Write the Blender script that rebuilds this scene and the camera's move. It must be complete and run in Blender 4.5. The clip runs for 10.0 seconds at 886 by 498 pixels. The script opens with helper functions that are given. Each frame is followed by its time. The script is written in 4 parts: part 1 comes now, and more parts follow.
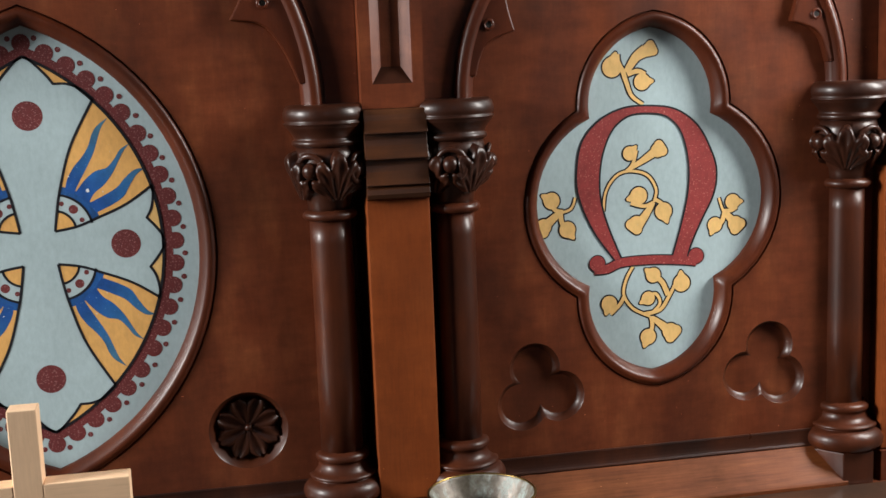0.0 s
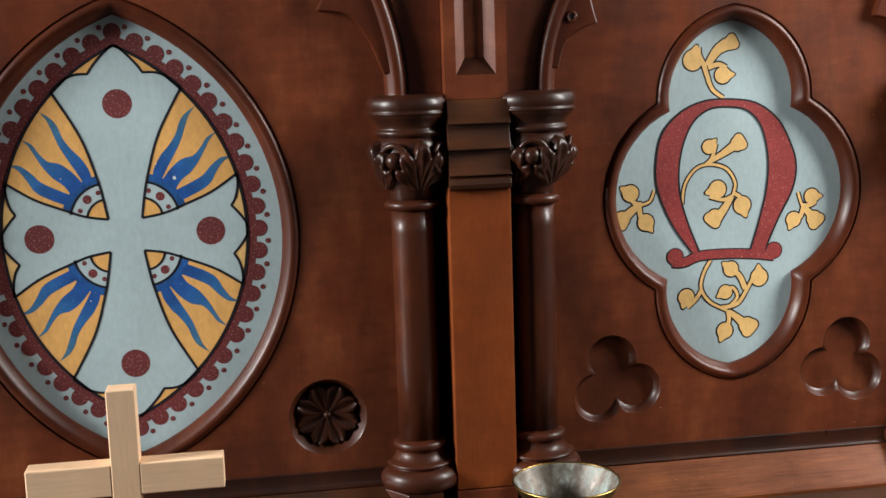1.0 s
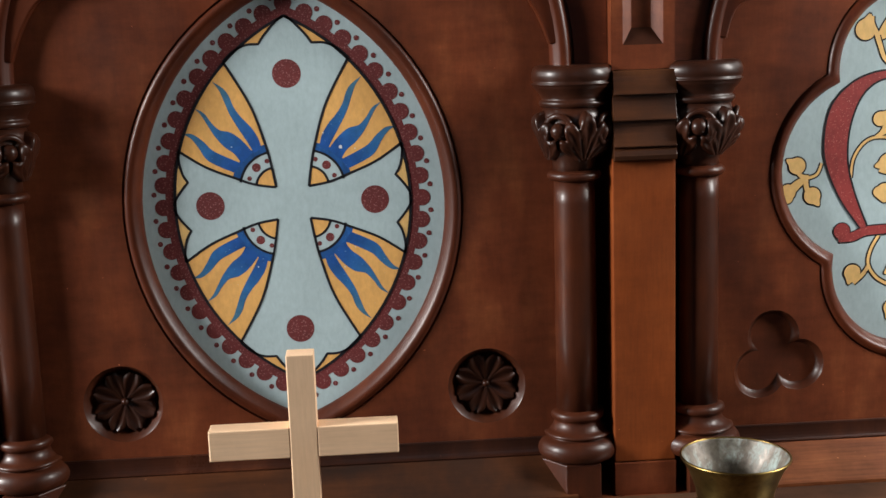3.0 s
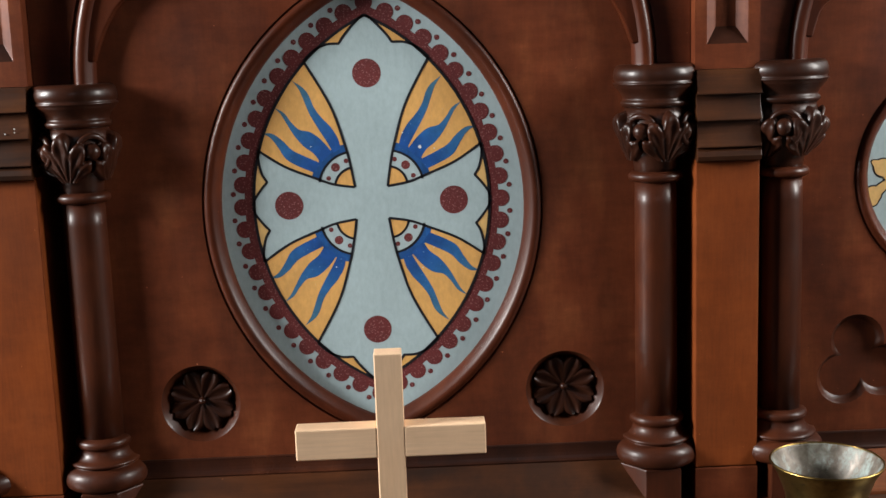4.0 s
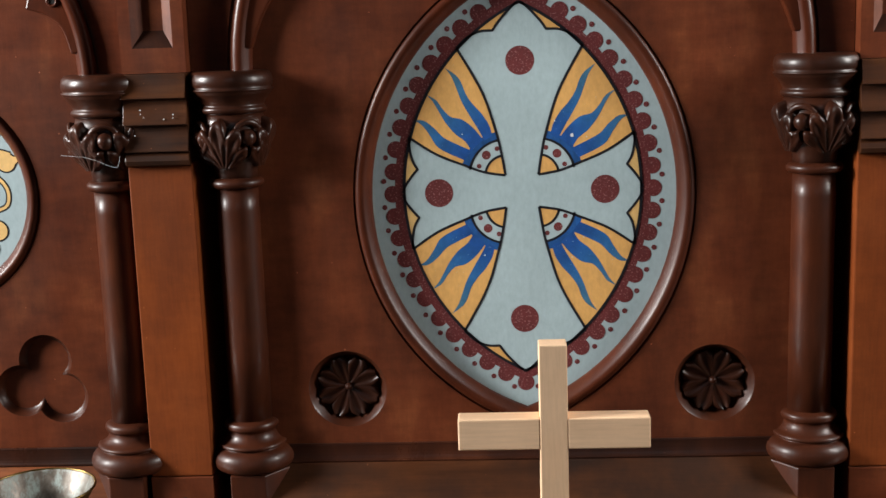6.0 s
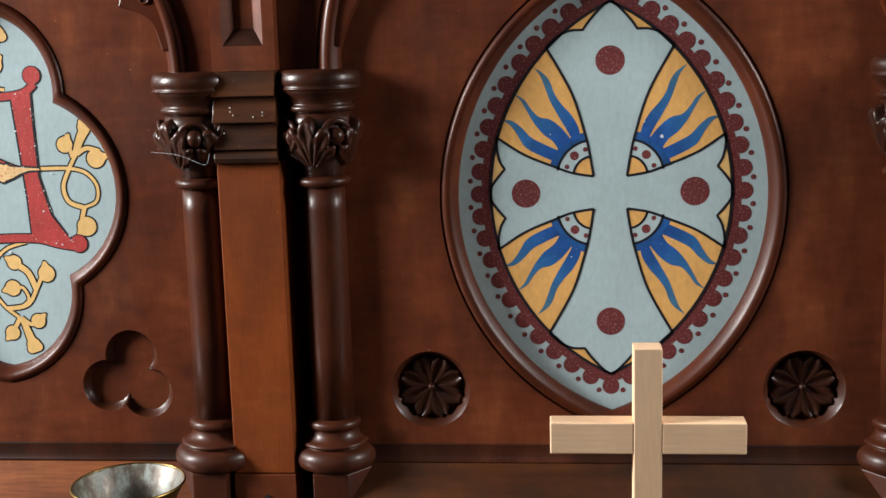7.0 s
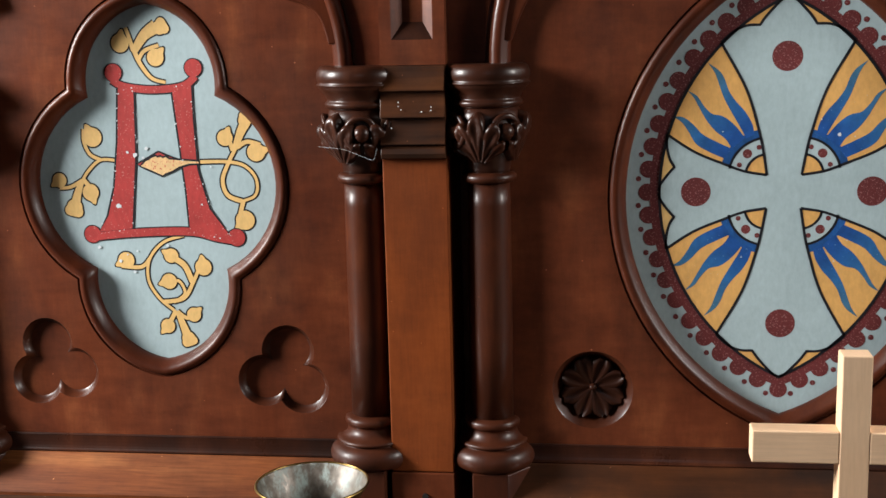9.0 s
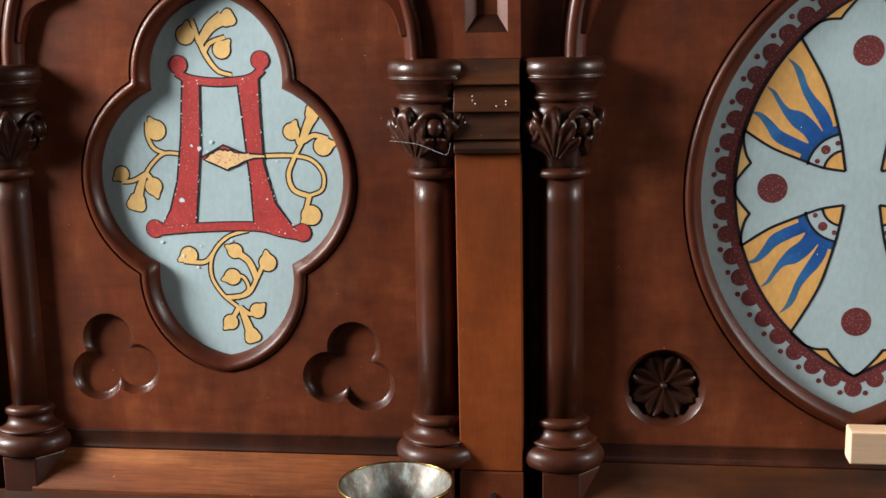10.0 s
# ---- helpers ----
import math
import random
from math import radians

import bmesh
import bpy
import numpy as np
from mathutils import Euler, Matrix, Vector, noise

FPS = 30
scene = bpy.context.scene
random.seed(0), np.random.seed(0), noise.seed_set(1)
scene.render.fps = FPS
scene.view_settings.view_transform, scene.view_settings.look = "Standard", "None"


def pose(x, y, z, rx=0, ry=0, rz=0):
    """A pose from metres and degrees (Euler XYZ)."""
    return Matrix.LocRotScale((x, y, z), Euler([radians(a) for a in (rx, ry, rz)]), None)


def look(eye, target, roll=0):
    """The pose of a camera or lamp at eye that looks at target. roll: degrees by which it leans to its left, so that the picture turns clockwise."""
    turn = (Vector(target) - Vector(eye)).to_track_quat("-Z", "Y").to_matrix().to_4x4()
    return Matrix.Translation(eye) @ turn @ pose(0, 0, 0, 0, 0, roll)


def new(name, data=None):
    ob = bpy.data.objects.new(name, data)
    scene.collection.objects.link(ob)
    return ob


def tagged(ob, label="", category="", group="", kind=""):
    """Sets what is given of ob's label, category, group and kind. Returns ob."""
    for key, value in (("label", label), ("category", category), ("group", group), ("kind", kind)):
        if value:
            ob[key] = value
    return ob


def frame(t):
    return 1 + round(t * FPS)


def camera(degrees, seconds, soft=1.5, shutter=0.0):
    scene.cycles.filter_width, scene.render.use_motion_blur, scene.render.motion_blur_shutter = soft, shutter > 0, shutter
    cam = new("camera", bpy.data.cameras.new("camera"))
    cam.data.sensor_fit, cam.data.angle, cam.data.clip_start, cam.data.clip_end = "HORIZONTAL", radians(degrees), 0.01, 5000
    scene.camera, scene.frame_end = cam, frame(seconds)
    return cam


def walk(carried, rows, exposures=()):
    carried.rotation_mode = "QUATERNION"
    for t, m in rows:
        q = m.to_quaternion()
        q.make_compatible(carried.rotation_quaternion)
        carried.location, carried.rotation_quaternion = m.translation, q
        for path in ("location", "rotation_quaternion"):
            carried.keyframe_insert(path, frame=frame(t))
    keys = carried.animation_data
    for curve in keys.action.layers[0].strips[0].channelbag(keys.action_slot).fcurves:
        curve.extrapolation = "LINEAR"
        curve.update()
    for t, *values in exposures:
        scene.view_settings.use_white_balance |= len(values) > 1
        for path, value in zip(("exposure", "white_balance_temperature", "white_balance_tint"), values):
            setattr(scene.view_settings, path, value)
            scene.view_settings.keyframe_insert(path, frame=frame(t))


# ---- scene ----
cam = camera(40.0, 10.0)
PATH = [
    (0, (0.1730, -1.2612, 1.6268), (0.5398, 0.6794, 1.3118), -2.20),
    (0.5, (0.1644, -1.2683, 1.6032), (0.5110, 0.6826, 1.3312), -2.05),
    (1, (0.1283, -1.2626, 1.6188), (0.4330, 0.6893, 1.3071), -1.82),
    (1.5, (0.1253, -1.2634, 1.6208), (0.3877, 0.6930, 1.2990), -1.76),
    (2, (0.1126, -1.2669, 1.6223), (0.3148, 0.6922, 1.2743), -1.71),
    (2.5, (0.0968, -1.2649, 1.6250), (0.2522, 0.6960, 1.2634), -1.82),
    (4, (0.0398, -1.2495, 1.6147), (0.0898, 0.7206, 1.2737), -1.98),
    (4.5, (0.0245, -1.2553, 1.6238), (0.0387, 0.7128, 1.2682), -1.92),
    (5, (0.0039, -1.2464, 1.6114), (-0.0150, 0.7238, 1.2679), -1.87),
    (6.5, (-0.0350, -1.2393, 1.6223), (-0.1776, 0.7216, 1.2553), -1.77),
    (7, (-0.0528, -1.2356, 1.6177), (-0.2421, 0.7234, 1.2621), -1.60),
    (7.5, (-0.0731, -1.2334, 1.6229), (-0.2982, 0.7201, 1.2582), -1.64),
    (8, (-0.0972, -1.2280, 1.6257), (-0.3613, 0.7194, 1.2543), -1.76),
    (8.5, (-0.1376, -1.2311, 1.6304), (-0.4132, 0.7147, 1.2595), -1.61),
    (9, (-0.1749, -1.2272, 1.6279), (-0.4394, 0.7195, 1.2529), -1.37),
    (9.5, (-0.2078, -1.2228, 1.6282), (-0.4703, 0.7234, 1.2496), -1.18),
    (10, (-0.2500, -1.2187, 1.6288), (-0.5113, 0.7263, 1.2430), -1.14),
]
walk(cam, [(t, look(eye, target, roll)) for t, eye, target, roll in PATH], [(0.0, 0.0), (10.0, 0.0)])
LIGHT_R, LIGHT_L, LIGHT_N = 29.0, 172.0, 2.0

# ---- light ----
world = bpy.data.worlds.new("chancel_daylight")
scene.world = world
world.use_nodes = True
wn = world.node_tree.nodes
sky = wn.new("ShaderNodeTexSky")
sky.sky_type, sky.sun_disc, sky.sun_elevation, sky.sun_rotation = "NISHITA", False, radians(40), radians(200)
world.node_tree.links.new(sky.outputs[0], wn["Background"].inputs[0])
wn["Background"].inputs[1].default_value = 0.1


def window_and_fill_light(x, y, z, target, width, height, watts, colour):
    data = bpy.data.lights.new("window_and_fill_lamp", "AREA")
    data.shape, data.size, data.size_y, data.energy, data.color = "RECTANGLE", width, height, watts, colour
    lamp = new("window_and_fill_lamp", data)
    lamp.matrix_world = look((x, y, z), target)


# daylight in the openings of the chancel's side windows
window_and_fill_light(1.5, -0.38, 2.0, (0.6, -0.05, 1.5), 0.3, 0.6, LIGHT_R, (1.0, 0.97, 0.93))
window_and_fill_light(-2.55, -0.72, 2.2, (-0.2, -0.1, 1.6), 0.62, 0.8, LIGHT_L, (1.0, 0.985, 0.965))
# added front fill, set in an unseen west opening behind the camera
window_and_fill_light(0.5, -5.85, 3.2, (0, 0, 1.6), 1.6, 1.5, LIGHT_N, (1.0, 0.96, 0.9))

# ---- materials ----


def shader(name, rough=0.5, metal=0.0, coat=0.0, spec=0.5):
    m = bpy.data.materials.new(name)
    m.use_nodes = True
    b = m.node_tree.nodes["Principled BSDF"]
    b.inputs["Roughness"].default_value, b.inputs["Metallic"].default_value = rough, metal
    b.inputs["Coat Weight"].default_value, b.inputs["Coat Roughness"].default_value = coat, 0.16
    b.inputs["Specular IOR Level"].default_value = spec
    return m, m.node_tree, b


def noise_at(tree, scale, detail=5.0, stretch=(1, 1, 1), rough=0.6, shift=None):
    co = tree.nodes.new("ShaderNodeTexCoord")
    mp = tree.nodes.new("ShaderNodeMapping")
    mp.inputs["Scale"].default_value = stretch
    tree.links.new(co.outputs["Object"], mp.inputs[0])
    n = tree.nodes.new("ShaderNodeTexNoise")
    n.inputs["Scale"].default_value, n.inputs["Detail"].default_value, n.inputs["Roughness"].default_value = scale, detail, rough
    tree.links.new(mp.outputs[0], n.inputs["Vector"])
    return n


def ramp(tree, src, stops):
    r = tree.nodes.new("ShaderNodeValToRGB")
    e = r.color_ramp.elements
    while len(e) < len(stops):
        e.new(0.5)
    for el, (p, c) in zip(e, stops):
        el.position, el.color = p, (*c, 1)
    tree.links.new(src, r.inputs[0])
    return r


def mix(tree, kind, fac, a, b):
    m = tree.nodes.new("ShaderNodeMix")
    m.data_type, m.blend_type = "RGBA", kind
    for sock, v in ((m.inputs[0], fac), (m.inputs[6], a), (m.inputs[7], b)):
        if hasattr(v, "links"):
            tree.links.new(v, sock)
        else:
            sock.default_value = v if isinstance(v, float) else (*v, 1)
    return m.outputs[2]


def bump(tree, b, src, strength, dist=0.001):
    n = tree.nodes.new("ShaderNodeBump")
    n.inputs["Strength"].default_value, n.inputs["Distance"].default_value = strength, dist
    tree.links.new(src, n.inputs["Height"])
    tree.links.new(n.outputs[0], b.inputs["Normal"])


def wood(name, dark, mid, light, along="z", rough=0.38, coat=0.25, grime=0.35, grain=0.5, dust_on=0.8, flake=0.0, spec=0.3):
    """Varnished timber: fine grain along one axis, broad figure, worn and dusty patches."""
    m, t, b = shader(name, rough, 0.0, coat, spec)
    fine = {"z": (1, 1, 0.07), "x": (0.05, 1, 1)}[along]
    broad = {"z": (1, 1, 0.42), "x": (0.14, 1, 1)}[along]
    g = noise_at(t, 420, 4, fine, 0.65)
    f = noise_at(t, 24, 6, broad, 0.6)
    p = noise_at(t, 9, 6, (1, 1, 0.7), 0.65)
    c1 = ramp(t, f.outputs[0], [(0.3, dark), (0.55, mid), (0.75, light)]).outputs[0]
    c2 = ramp(t, g.outputs[0], [(0.35, (0.66, 0.62, 0.6)), (0.6, (1.06, 1.05, 1.04))]).outputs[0]
    c3 = ramp(t, p.outputs[0], [(0.35, (1 - grime, 1 - grime, 1 - grime)), (0.62, (1.1, 1.1, 1.1))]).outputs[0]
    col = mix(t, "MULTIPLY", 1.0, mix(t, "MULTIPLY", grain, c1, c2), c3)
    if flake:
        ray = noise_at(t, 62, 6, (0.3, 1, 1), 0.72)
        col = mix(t, "MULTIPLY", flake, col, ramp(t, ray.outputs[0], [(0.34, (0.72, 0.68, 0.66)), (0.66, (1.3, 1.32, 1.34))]).outputs[0])
    speck = noise_at(t, 240, 1)
    dust = ramp(t, speck.outputs[0], [(0.81, (0, 0, 0)), (0.83, (dust_on,) * 3)]).outputs[0]
    col = mix(t, "MIX", dust, col, tuple(min(1, 2.2 * v + 0.03) for v in light))
    t.links.new(col, b.inputs["Base Color"])
    rr = ramp(t, p.outputs[0], [(0.3, (rough + 0.12,) * 3), (0.7, (rough - 0.08,) * 3)]).outputs[0]
    t.links.new(rr, b.inputs["Roughness"])
    bump(t, b, g.outputs[0], 0.16, 0.0006)
    return m


def paint(name, colour, vary=0.12, rough=0.5, flecks=0.0, fleck_colour=(0.55, 0.5, 0.45)):
    """Old oil paint on a board: mottled, with brush marks and small losses."""
    m, t, b = shader(name, rough, 0.0, 0.0, 0.4)
    a = noise_at(t, 16, 5)
    c = noise_at(t, 210, 3, (1, 1, 0.5))
    col = ramp(t, a.outputs[0], [(0.3, tuple(v * (1 - vary) for v in colour)), (0.7, tuple(min(1, v * (1 + vary)) for v in colour))]).outputs[0]
    fine = ramp(t, c.outputs[0], [(0.3, (1 - vary, 1 - vary, 1 - vary)), (0.7, (1.05, 1.05, 1.05))]).outputs[0]
    col = mix(t, "MULTIPLY", 1.0, col, fine)
    if flecks:
        n = noise_at(t, 520, 2)
        f = ramp(t, n.outputs[0], [(0.74 - flecks, (0, 0, 0)), (0.78 - flecks, (1, 1, 1))]).outputs[0]
        col = mix(t, "MIX", f, col, fleck_colour)
    t.links.new(col, b.inputs["Base Color"])
    bump(t, b, c.outputs[0], 0.12, 0.0004)
    return m


MAHOGANY = wood("varnished_mahogany", (0.081, 0.0188, 0.0076), (0.119, 0.0298, 0.0115), (0.172, 0.050, 0.0185), rough=0.40, coat=0.05, grain=0.2, flake=0.6, spec=0.22)
MOULDED = wood("moulded_mahogany", (0.046, 0.0105, 0.0042), (0.070, 0.0158, 0.0060), (0.100, 0.025, 0.0092), rough=0.36, coat=0.05, grain=0.3, spec=0.2)
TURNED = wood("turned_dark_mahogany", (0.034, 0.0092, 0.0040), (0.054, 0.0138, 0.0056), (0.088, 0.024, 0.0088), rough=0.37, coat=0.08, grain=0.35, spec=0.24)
CARVED = wood("carved_dark_mahogany", (0.022, 0.0074, 0.0042), (0.038, 0.0115, 0.0058), (0.064, 0.020, 0.0092), rough=0.33, coat=0.08, grime=0.5, grain=0.3, spec=0.25)
# pier offsets; on the middle sill this dark tone stands in for shade
OFFSET = wood("offset_and_shaded_sill_wood", (0.026, 0.0092, 0.0040), (0.070, 0.023, 0.0082), (0.130, 0.047, 0.015), along="x", rough=0.38, coat=0.1, grime=0.6, grain=0.4)
# orange pier wood, also lightened for the light that falls on its front
PIER = wood("pier_mahogany_lit", (0.150, 0.034, 0.0080), (0.185, 0.044, 0.0105), (0.22, 0.056, 0.0140), rough=0.46, coat=0.0, grime=0.2, grain=0.3, flake=0.3, spec=0.16)
SILL = wood("sill_mahogany", (0.095, 0.024, 0.008), (0.170, 0.052, 0.016), (0.28, 0.105, 0.034), along="x", rough=0.5, coat=0.0, grain=0.75, spec=0.12)
SHELF = wood("shelf_oak_dark", (0.028, 0.013, 0.008), (0.055, 0.026, 0.014), (0.10, 0.052, 0.028), along="x", rough=0.45)
PINE_V = wood("bare_pine_upright", (0.80, 0.53, 0.325), (0.84, 0.575, 0.365), (0.87, 0.61, 0.40), rough=0.6, coat=0.0, grime=0.05, grain=0.16, dust_on=0.0)
PINE_H = wood("bare_pine_arm", (0.79, 0.52, 0.315), (0.84, 0.575, 0.365), (0.88, 0.625, 0.415), along="x", rough=0.6, coat=0.0, grime=0.05, grain=0.2, dust_on=0.0)
GREY = paint("grey_blue_paint", (0.385, 0.485, 0.505), 0.07, 0.25)
GOLD = paint("gold_ochre_paint", (0.69, 0.375, 0.115), 0.12, 0.5, 0.02)
PALE_GOLD = paint("pale_gold_paint", (0.72, 0.46, 0.17), 0.12, 0.5, 0.03)
MAROON = paint("maroon_paint", (0.130, 0.022, 0.022), 0.2, 0.55, 0.155, (0.24, 0.11, 0.11))
RED = paint("vermilion_paint", (0.42, 0.042, 0.038), 0.2, 0.5, 0.085, (0.55, 0.22, 0.19))
DULL_RED = paint("dull_red_paint", (0.27, 0.038, 0.036), 0.2, 0.5, 0.105, (0.46, 0.16, 0.13))
BLUE = paint("blue_paint", (0.013, 0.085, 0.28), 0.35, 0.5, 0.04, (0.2, 0.32, 0.45))
WORN_GOLD = paint("worn_gold_paint", (0.78, 0.52, 0.25), 0.15, 0.5, 0.14, (0.55, 0.12, 0.07))


def flame_paint():
    """Deep blue at the root of each flame, thinned towards its tip."""
    m, t, b = shader("blue_flame_paint", 0.5, 0.0, 0.0, 0.4)
    a = noise_at(t, 60, 5)
    n = noise_at(t, 420, 2)
    g = t.nodes.new("ShaderNodeNewGeometry")
    d = t.nodes.new("ShaderNodeVectorMath")
    d.operation = "DISTANCE"
    t.links.new(g.outputs["Position"], d.inputs[0])
    d.inputs[1].default_value = (0, 0, 1.45)
    far = ramp(t, d.outputs["Value"], [(0.075, (0.010, 0.070, 0.27)), (0.105, (0.022, 0.12, 0.31)), (0.135, (0.05, 0.15, 0.24))]).outputs[0]
    mottle = ramp(t, a.outputs[0], [(0.3, (0.7, 0.7, 0.7)), (0.7, (1.25, 1.25, 1.25))]).outputs[0]
    col = mix(t, "MULTIPLY", 1.0, far, mottle)
    f = ramp(t, n.outputs[0], [(0.69, (0, 0, 0)), (0.74, (0.7, 0.7, 0.7))]).outputs[0]
    t.links.new(mix(t, "MIX", f, col, (0.2, 0.32, 0.45)), b.inputs["Base Color"])
    bump(t, b, n.outputs[0], 0.12, 0.0004)
    return m


FLAME = flame_paint()
BLACK = paint("black_line_paint", (0.008, 0.008, 0.012), 0.2, 0.5)
# tones of the unseen room, set dark so little light bounces back
PLASTER = paint("low_bounce_plaster", (0.06, 0.05, 0.04), 0.15, 0.8)
ROOF = paint("low_bounce_boards", (0.05, 0.03, 0.02), 0.2, 0.7)
STONE = paint("stone_flags", (0.10, 0.085, 0.07), 0.2, 0.7)
DARK = paint("plug_and_hole_dark", (0.006, 0.004, 0.003), 0.2, 0.8)


def brass_material():
    m, t, b = shader("tarnished_brass", 0.34, 1.0)
    a = noise_at(t, 38, 5)
    c = noise_at(t, 130, 4)
    base = ramp(t, a.outputs[0], [(0.35, (0.14, 0.09, 0.03)), (0.6, (0.34, 0.235, 0.075))]).outputs[0]
    spots = ramp(t, c.outputs[0], [(0.6, (0, 0, 0)), (0.7, (0.5, 0.5, 0.5))]).outputs[0]
    t.links.new(mix(t, "MIX", spots, base, (0.12, 0.11, 0.07)), b.inputs["Base Color"])
    bump(t, b, c.outputs[0], 0.15, 0.0006)
    return m


def verdigris_material():
    m, t, b = shader("verdigris_lining", 0.38, 0.75)
    a = noise_at(t, 60, 7, (1, 1, 0.45), 0.72)
    c = noise_at(t, 24, 4)
    d = noise_at(t, 150, 3)
    base = ramp(t, c.outputs[0], [(0.36, (0.08, 0.068, 0.048)), (0.62, (0.25, 0.215, 0.18))]).outputs[0]
    base = mix(t, "MULTIPLY", 0.6, base, ramp(t, d.outputs[0], [(0.35, (0.45, 0.42, 0.4)), (0.6, (1.1, 1.1, 1.1))]).outputs[0])
    where = mix(t, "MULTIPLY", 1.0, ramp(t, a.outputs[0], [(0.50, (0, 0, 0)), (0.64, (1, 1, 1))]).outputs[0], ramp(t, c.outputs[0], [(0.42, (0.15, 0.15, 0.15)), (0.56, (1, 1, 1))]).outputs[0])
    t.links.new(mix(t, "MIX", where, base, (0.42, 0.51, 0.48)), b.inputs["Base Color"])
    t.links.new(ramp(t, a.outputs[0], [(0.48, (0.3, 0.3, 0.3)), (0.62, (0.0, 0.0, 0.0))]).outputs[0], b.inputs["Metallic"])
    t.links.new(ramp(t, a.outputs[0], [(0.48, (0.42, 0.42, 0.42)), (0.62, (0.7, 0.7, 0.7))]).outputs[0], b.inputs["Roughness"])
    bump(t, b, a.outputs[0], 0.35, 0.001)
    return m


BRASS, VERDIGRIS = brass_material(), verdigris_material()

# ---- shape helpers ----


def mesh_of(name, verts, faces, material, smooth=False):
    me = bpy.data.meshes.new(name)
    me.from_pydata([tuple(v) for v in verts], [], faces)
    me.update()
    if material:
        me.materials.append(material)
    me.polygons.foreach_set("use_smooth", [smooth] * len(me.polygons))
    return me


def thing(name, label, category, where=(0, 0, 0), group="", kind=""):
    e = new(name)
    e.location = where
    e.empty_display_size = 0.05
    return tagged(e, label, category, group, kind)


def part(name, verts, faces, material, parent=None, label="", smooth=False, bevel=0.0):
    ob = new(name, mesh_of(name, verts, faces, material, smooth))
    ob.parent = parent
    if bevel:
        mod = ob.modifiers.new("worn_edge", "BEVEL")
        mod.width, mod.segments, mod.limit_method, mod.angle_limit = bevel, 2, "ANGLE", radians(40)
    if label:
        ob["label"] = label
    return ob


def block(x0, x1, y0, y1, z0, z1):
    v = [(x, y, z) for z in (z0, z1) for y in (y0, y1) for x in (x0, x1)]
    return v, [(0, 2, 3, 1), (4, 5, 7, 6), (0, 1, 5, 4), (2, 6, 7, 3), (0, 4, 6, 2), (1, 3, 7, 5)]


def merged(*pieces):
    V, F = [], []
    for v, f in pieces:
        n = len(V)
        V += list(v)
        F += [tuple(i + n for i in q) for q in f]
    return V, F


def lathe(profile, x, y, n=40, ends=True):
    """Turned form from (radius, z) pairs about the upright axis at x, y."""
    V, F = [], []
    for r, z in profile:
        V += [(x + r * math.cos(2 * math.pi * i / n), y + r * math.sin(2 * math.pi * i / n), z) for i in range(n)]
    for k in range(len(profile) - 1):
        F += [(k * n + i, k * n + (i + 1) % n, (k + 1) * n + (i + 1) % n, (k + 1) * n + i) for i in range(n)]
    if ends:
        F += [tuple(range(n))[::-1], tuple((len(profile) - 1) * n + i for i in range(n))]
    return V, F


def extrude_profile(profile, x0, x1):
    """A closed (y, z) profile run from x0 to x1."""
    n = len(profile)
    V = [(x, y, z) for x in (x0, x1) for y, z in profile]
    F = [(i, (i + 1) % n, n + (i + 1) % n, n + i) for i in range(n)] + [tuple(range(n))[::-1], tuple(range(n, 2 * n))]
    return V, F


def flat(points, y):
    return [(x, y, z) for x, z in points], [tuple(range(len(points)))]


def slab(points, y_front, y_back):
    n = len(points)
    V = [(x, y_front, z) for x, z in points] + [(x, y_back, z) for x, z in points]
    return V, [tuple(range(n)), tuple(range(2 * n - 1, n - 1, -1))] + [(i, n + i, n + (i + 1) % n, (i + 1) % n) for i in range(n)]


def spline(p, per=8):
    """A smooth curve through the points."""
    q = [p[0]] + list(p) + [p[-1]]
    out = []
    for i in range(1, len(q) - 2):
        a, b, c, d = (Vector(v) for v in q[i - 1:i + 3])
        for k in range(per):
            t = k / per
            out.append(0.5 * (2 * b + (c - a) * t + (2 * a - 5 * b + 4 * c - d) * t * t + (3 * b - a - 3 * c + d) * t ** 3))
    return [tuple(v) for v in out + [Vector(p[-1])]]


def ribbon(pts, w0, w1, y, swell=0.0):
    """A flat brush stroke along pts, from width w0 to w1."""
    n, V = len(pts), []
    for i, p in enumerate(pts):
        a, b = Vector(pts[max(i - 1, 0)]), Vector(pts[min(i + 1, n - 1)])
        d = (b - a).normalized()
        s = Vector((-d.y, d.x))
        t = i / (n - 1)
        w = (w0 + (w1 - w0) * t + swell * math.sin(math.pi * t)) / 2
        for k in (1, -1):
            q = Vector(p) + k * w * s
            V.append((q.x, y, q.y))
    return V, [(2 * i, 2 * i + 1, 2 * i + 3, 2 * i + 2) for i in range(n - 1)]


def disc(x, z, r, y, n=24):
    return flat([(x + r * math.cos(2 * math.pi * i / n), z + r * math.sin(2 * math.pi * i / n)) for i in range(n)], y)


def meet(a, b, near):
    """Where two circles (x, z, radius) cross, nearest to a given point."""
    d = math.hypot(b[0] - a[0], b[1] - a[1])
    k = (a[2] ** 2 - b[2] ** 2 + d * d) / (2 * d)
    h = math.sqrt(max(a[2] ** 2 - k * k, 0))
    ux, uz = (b[0] - a[0]) / d, (b[1] - a[1]) / d
    px, pz = a[0] + k * ux, a[1] + k * uz
    two = [(px - h * uz, pz + h * ux), (px + h * uz, pz - h * ux)]
    return min(two, key=lambda q: math.hypot(q[0] - near[0], q[1] - near[1]))


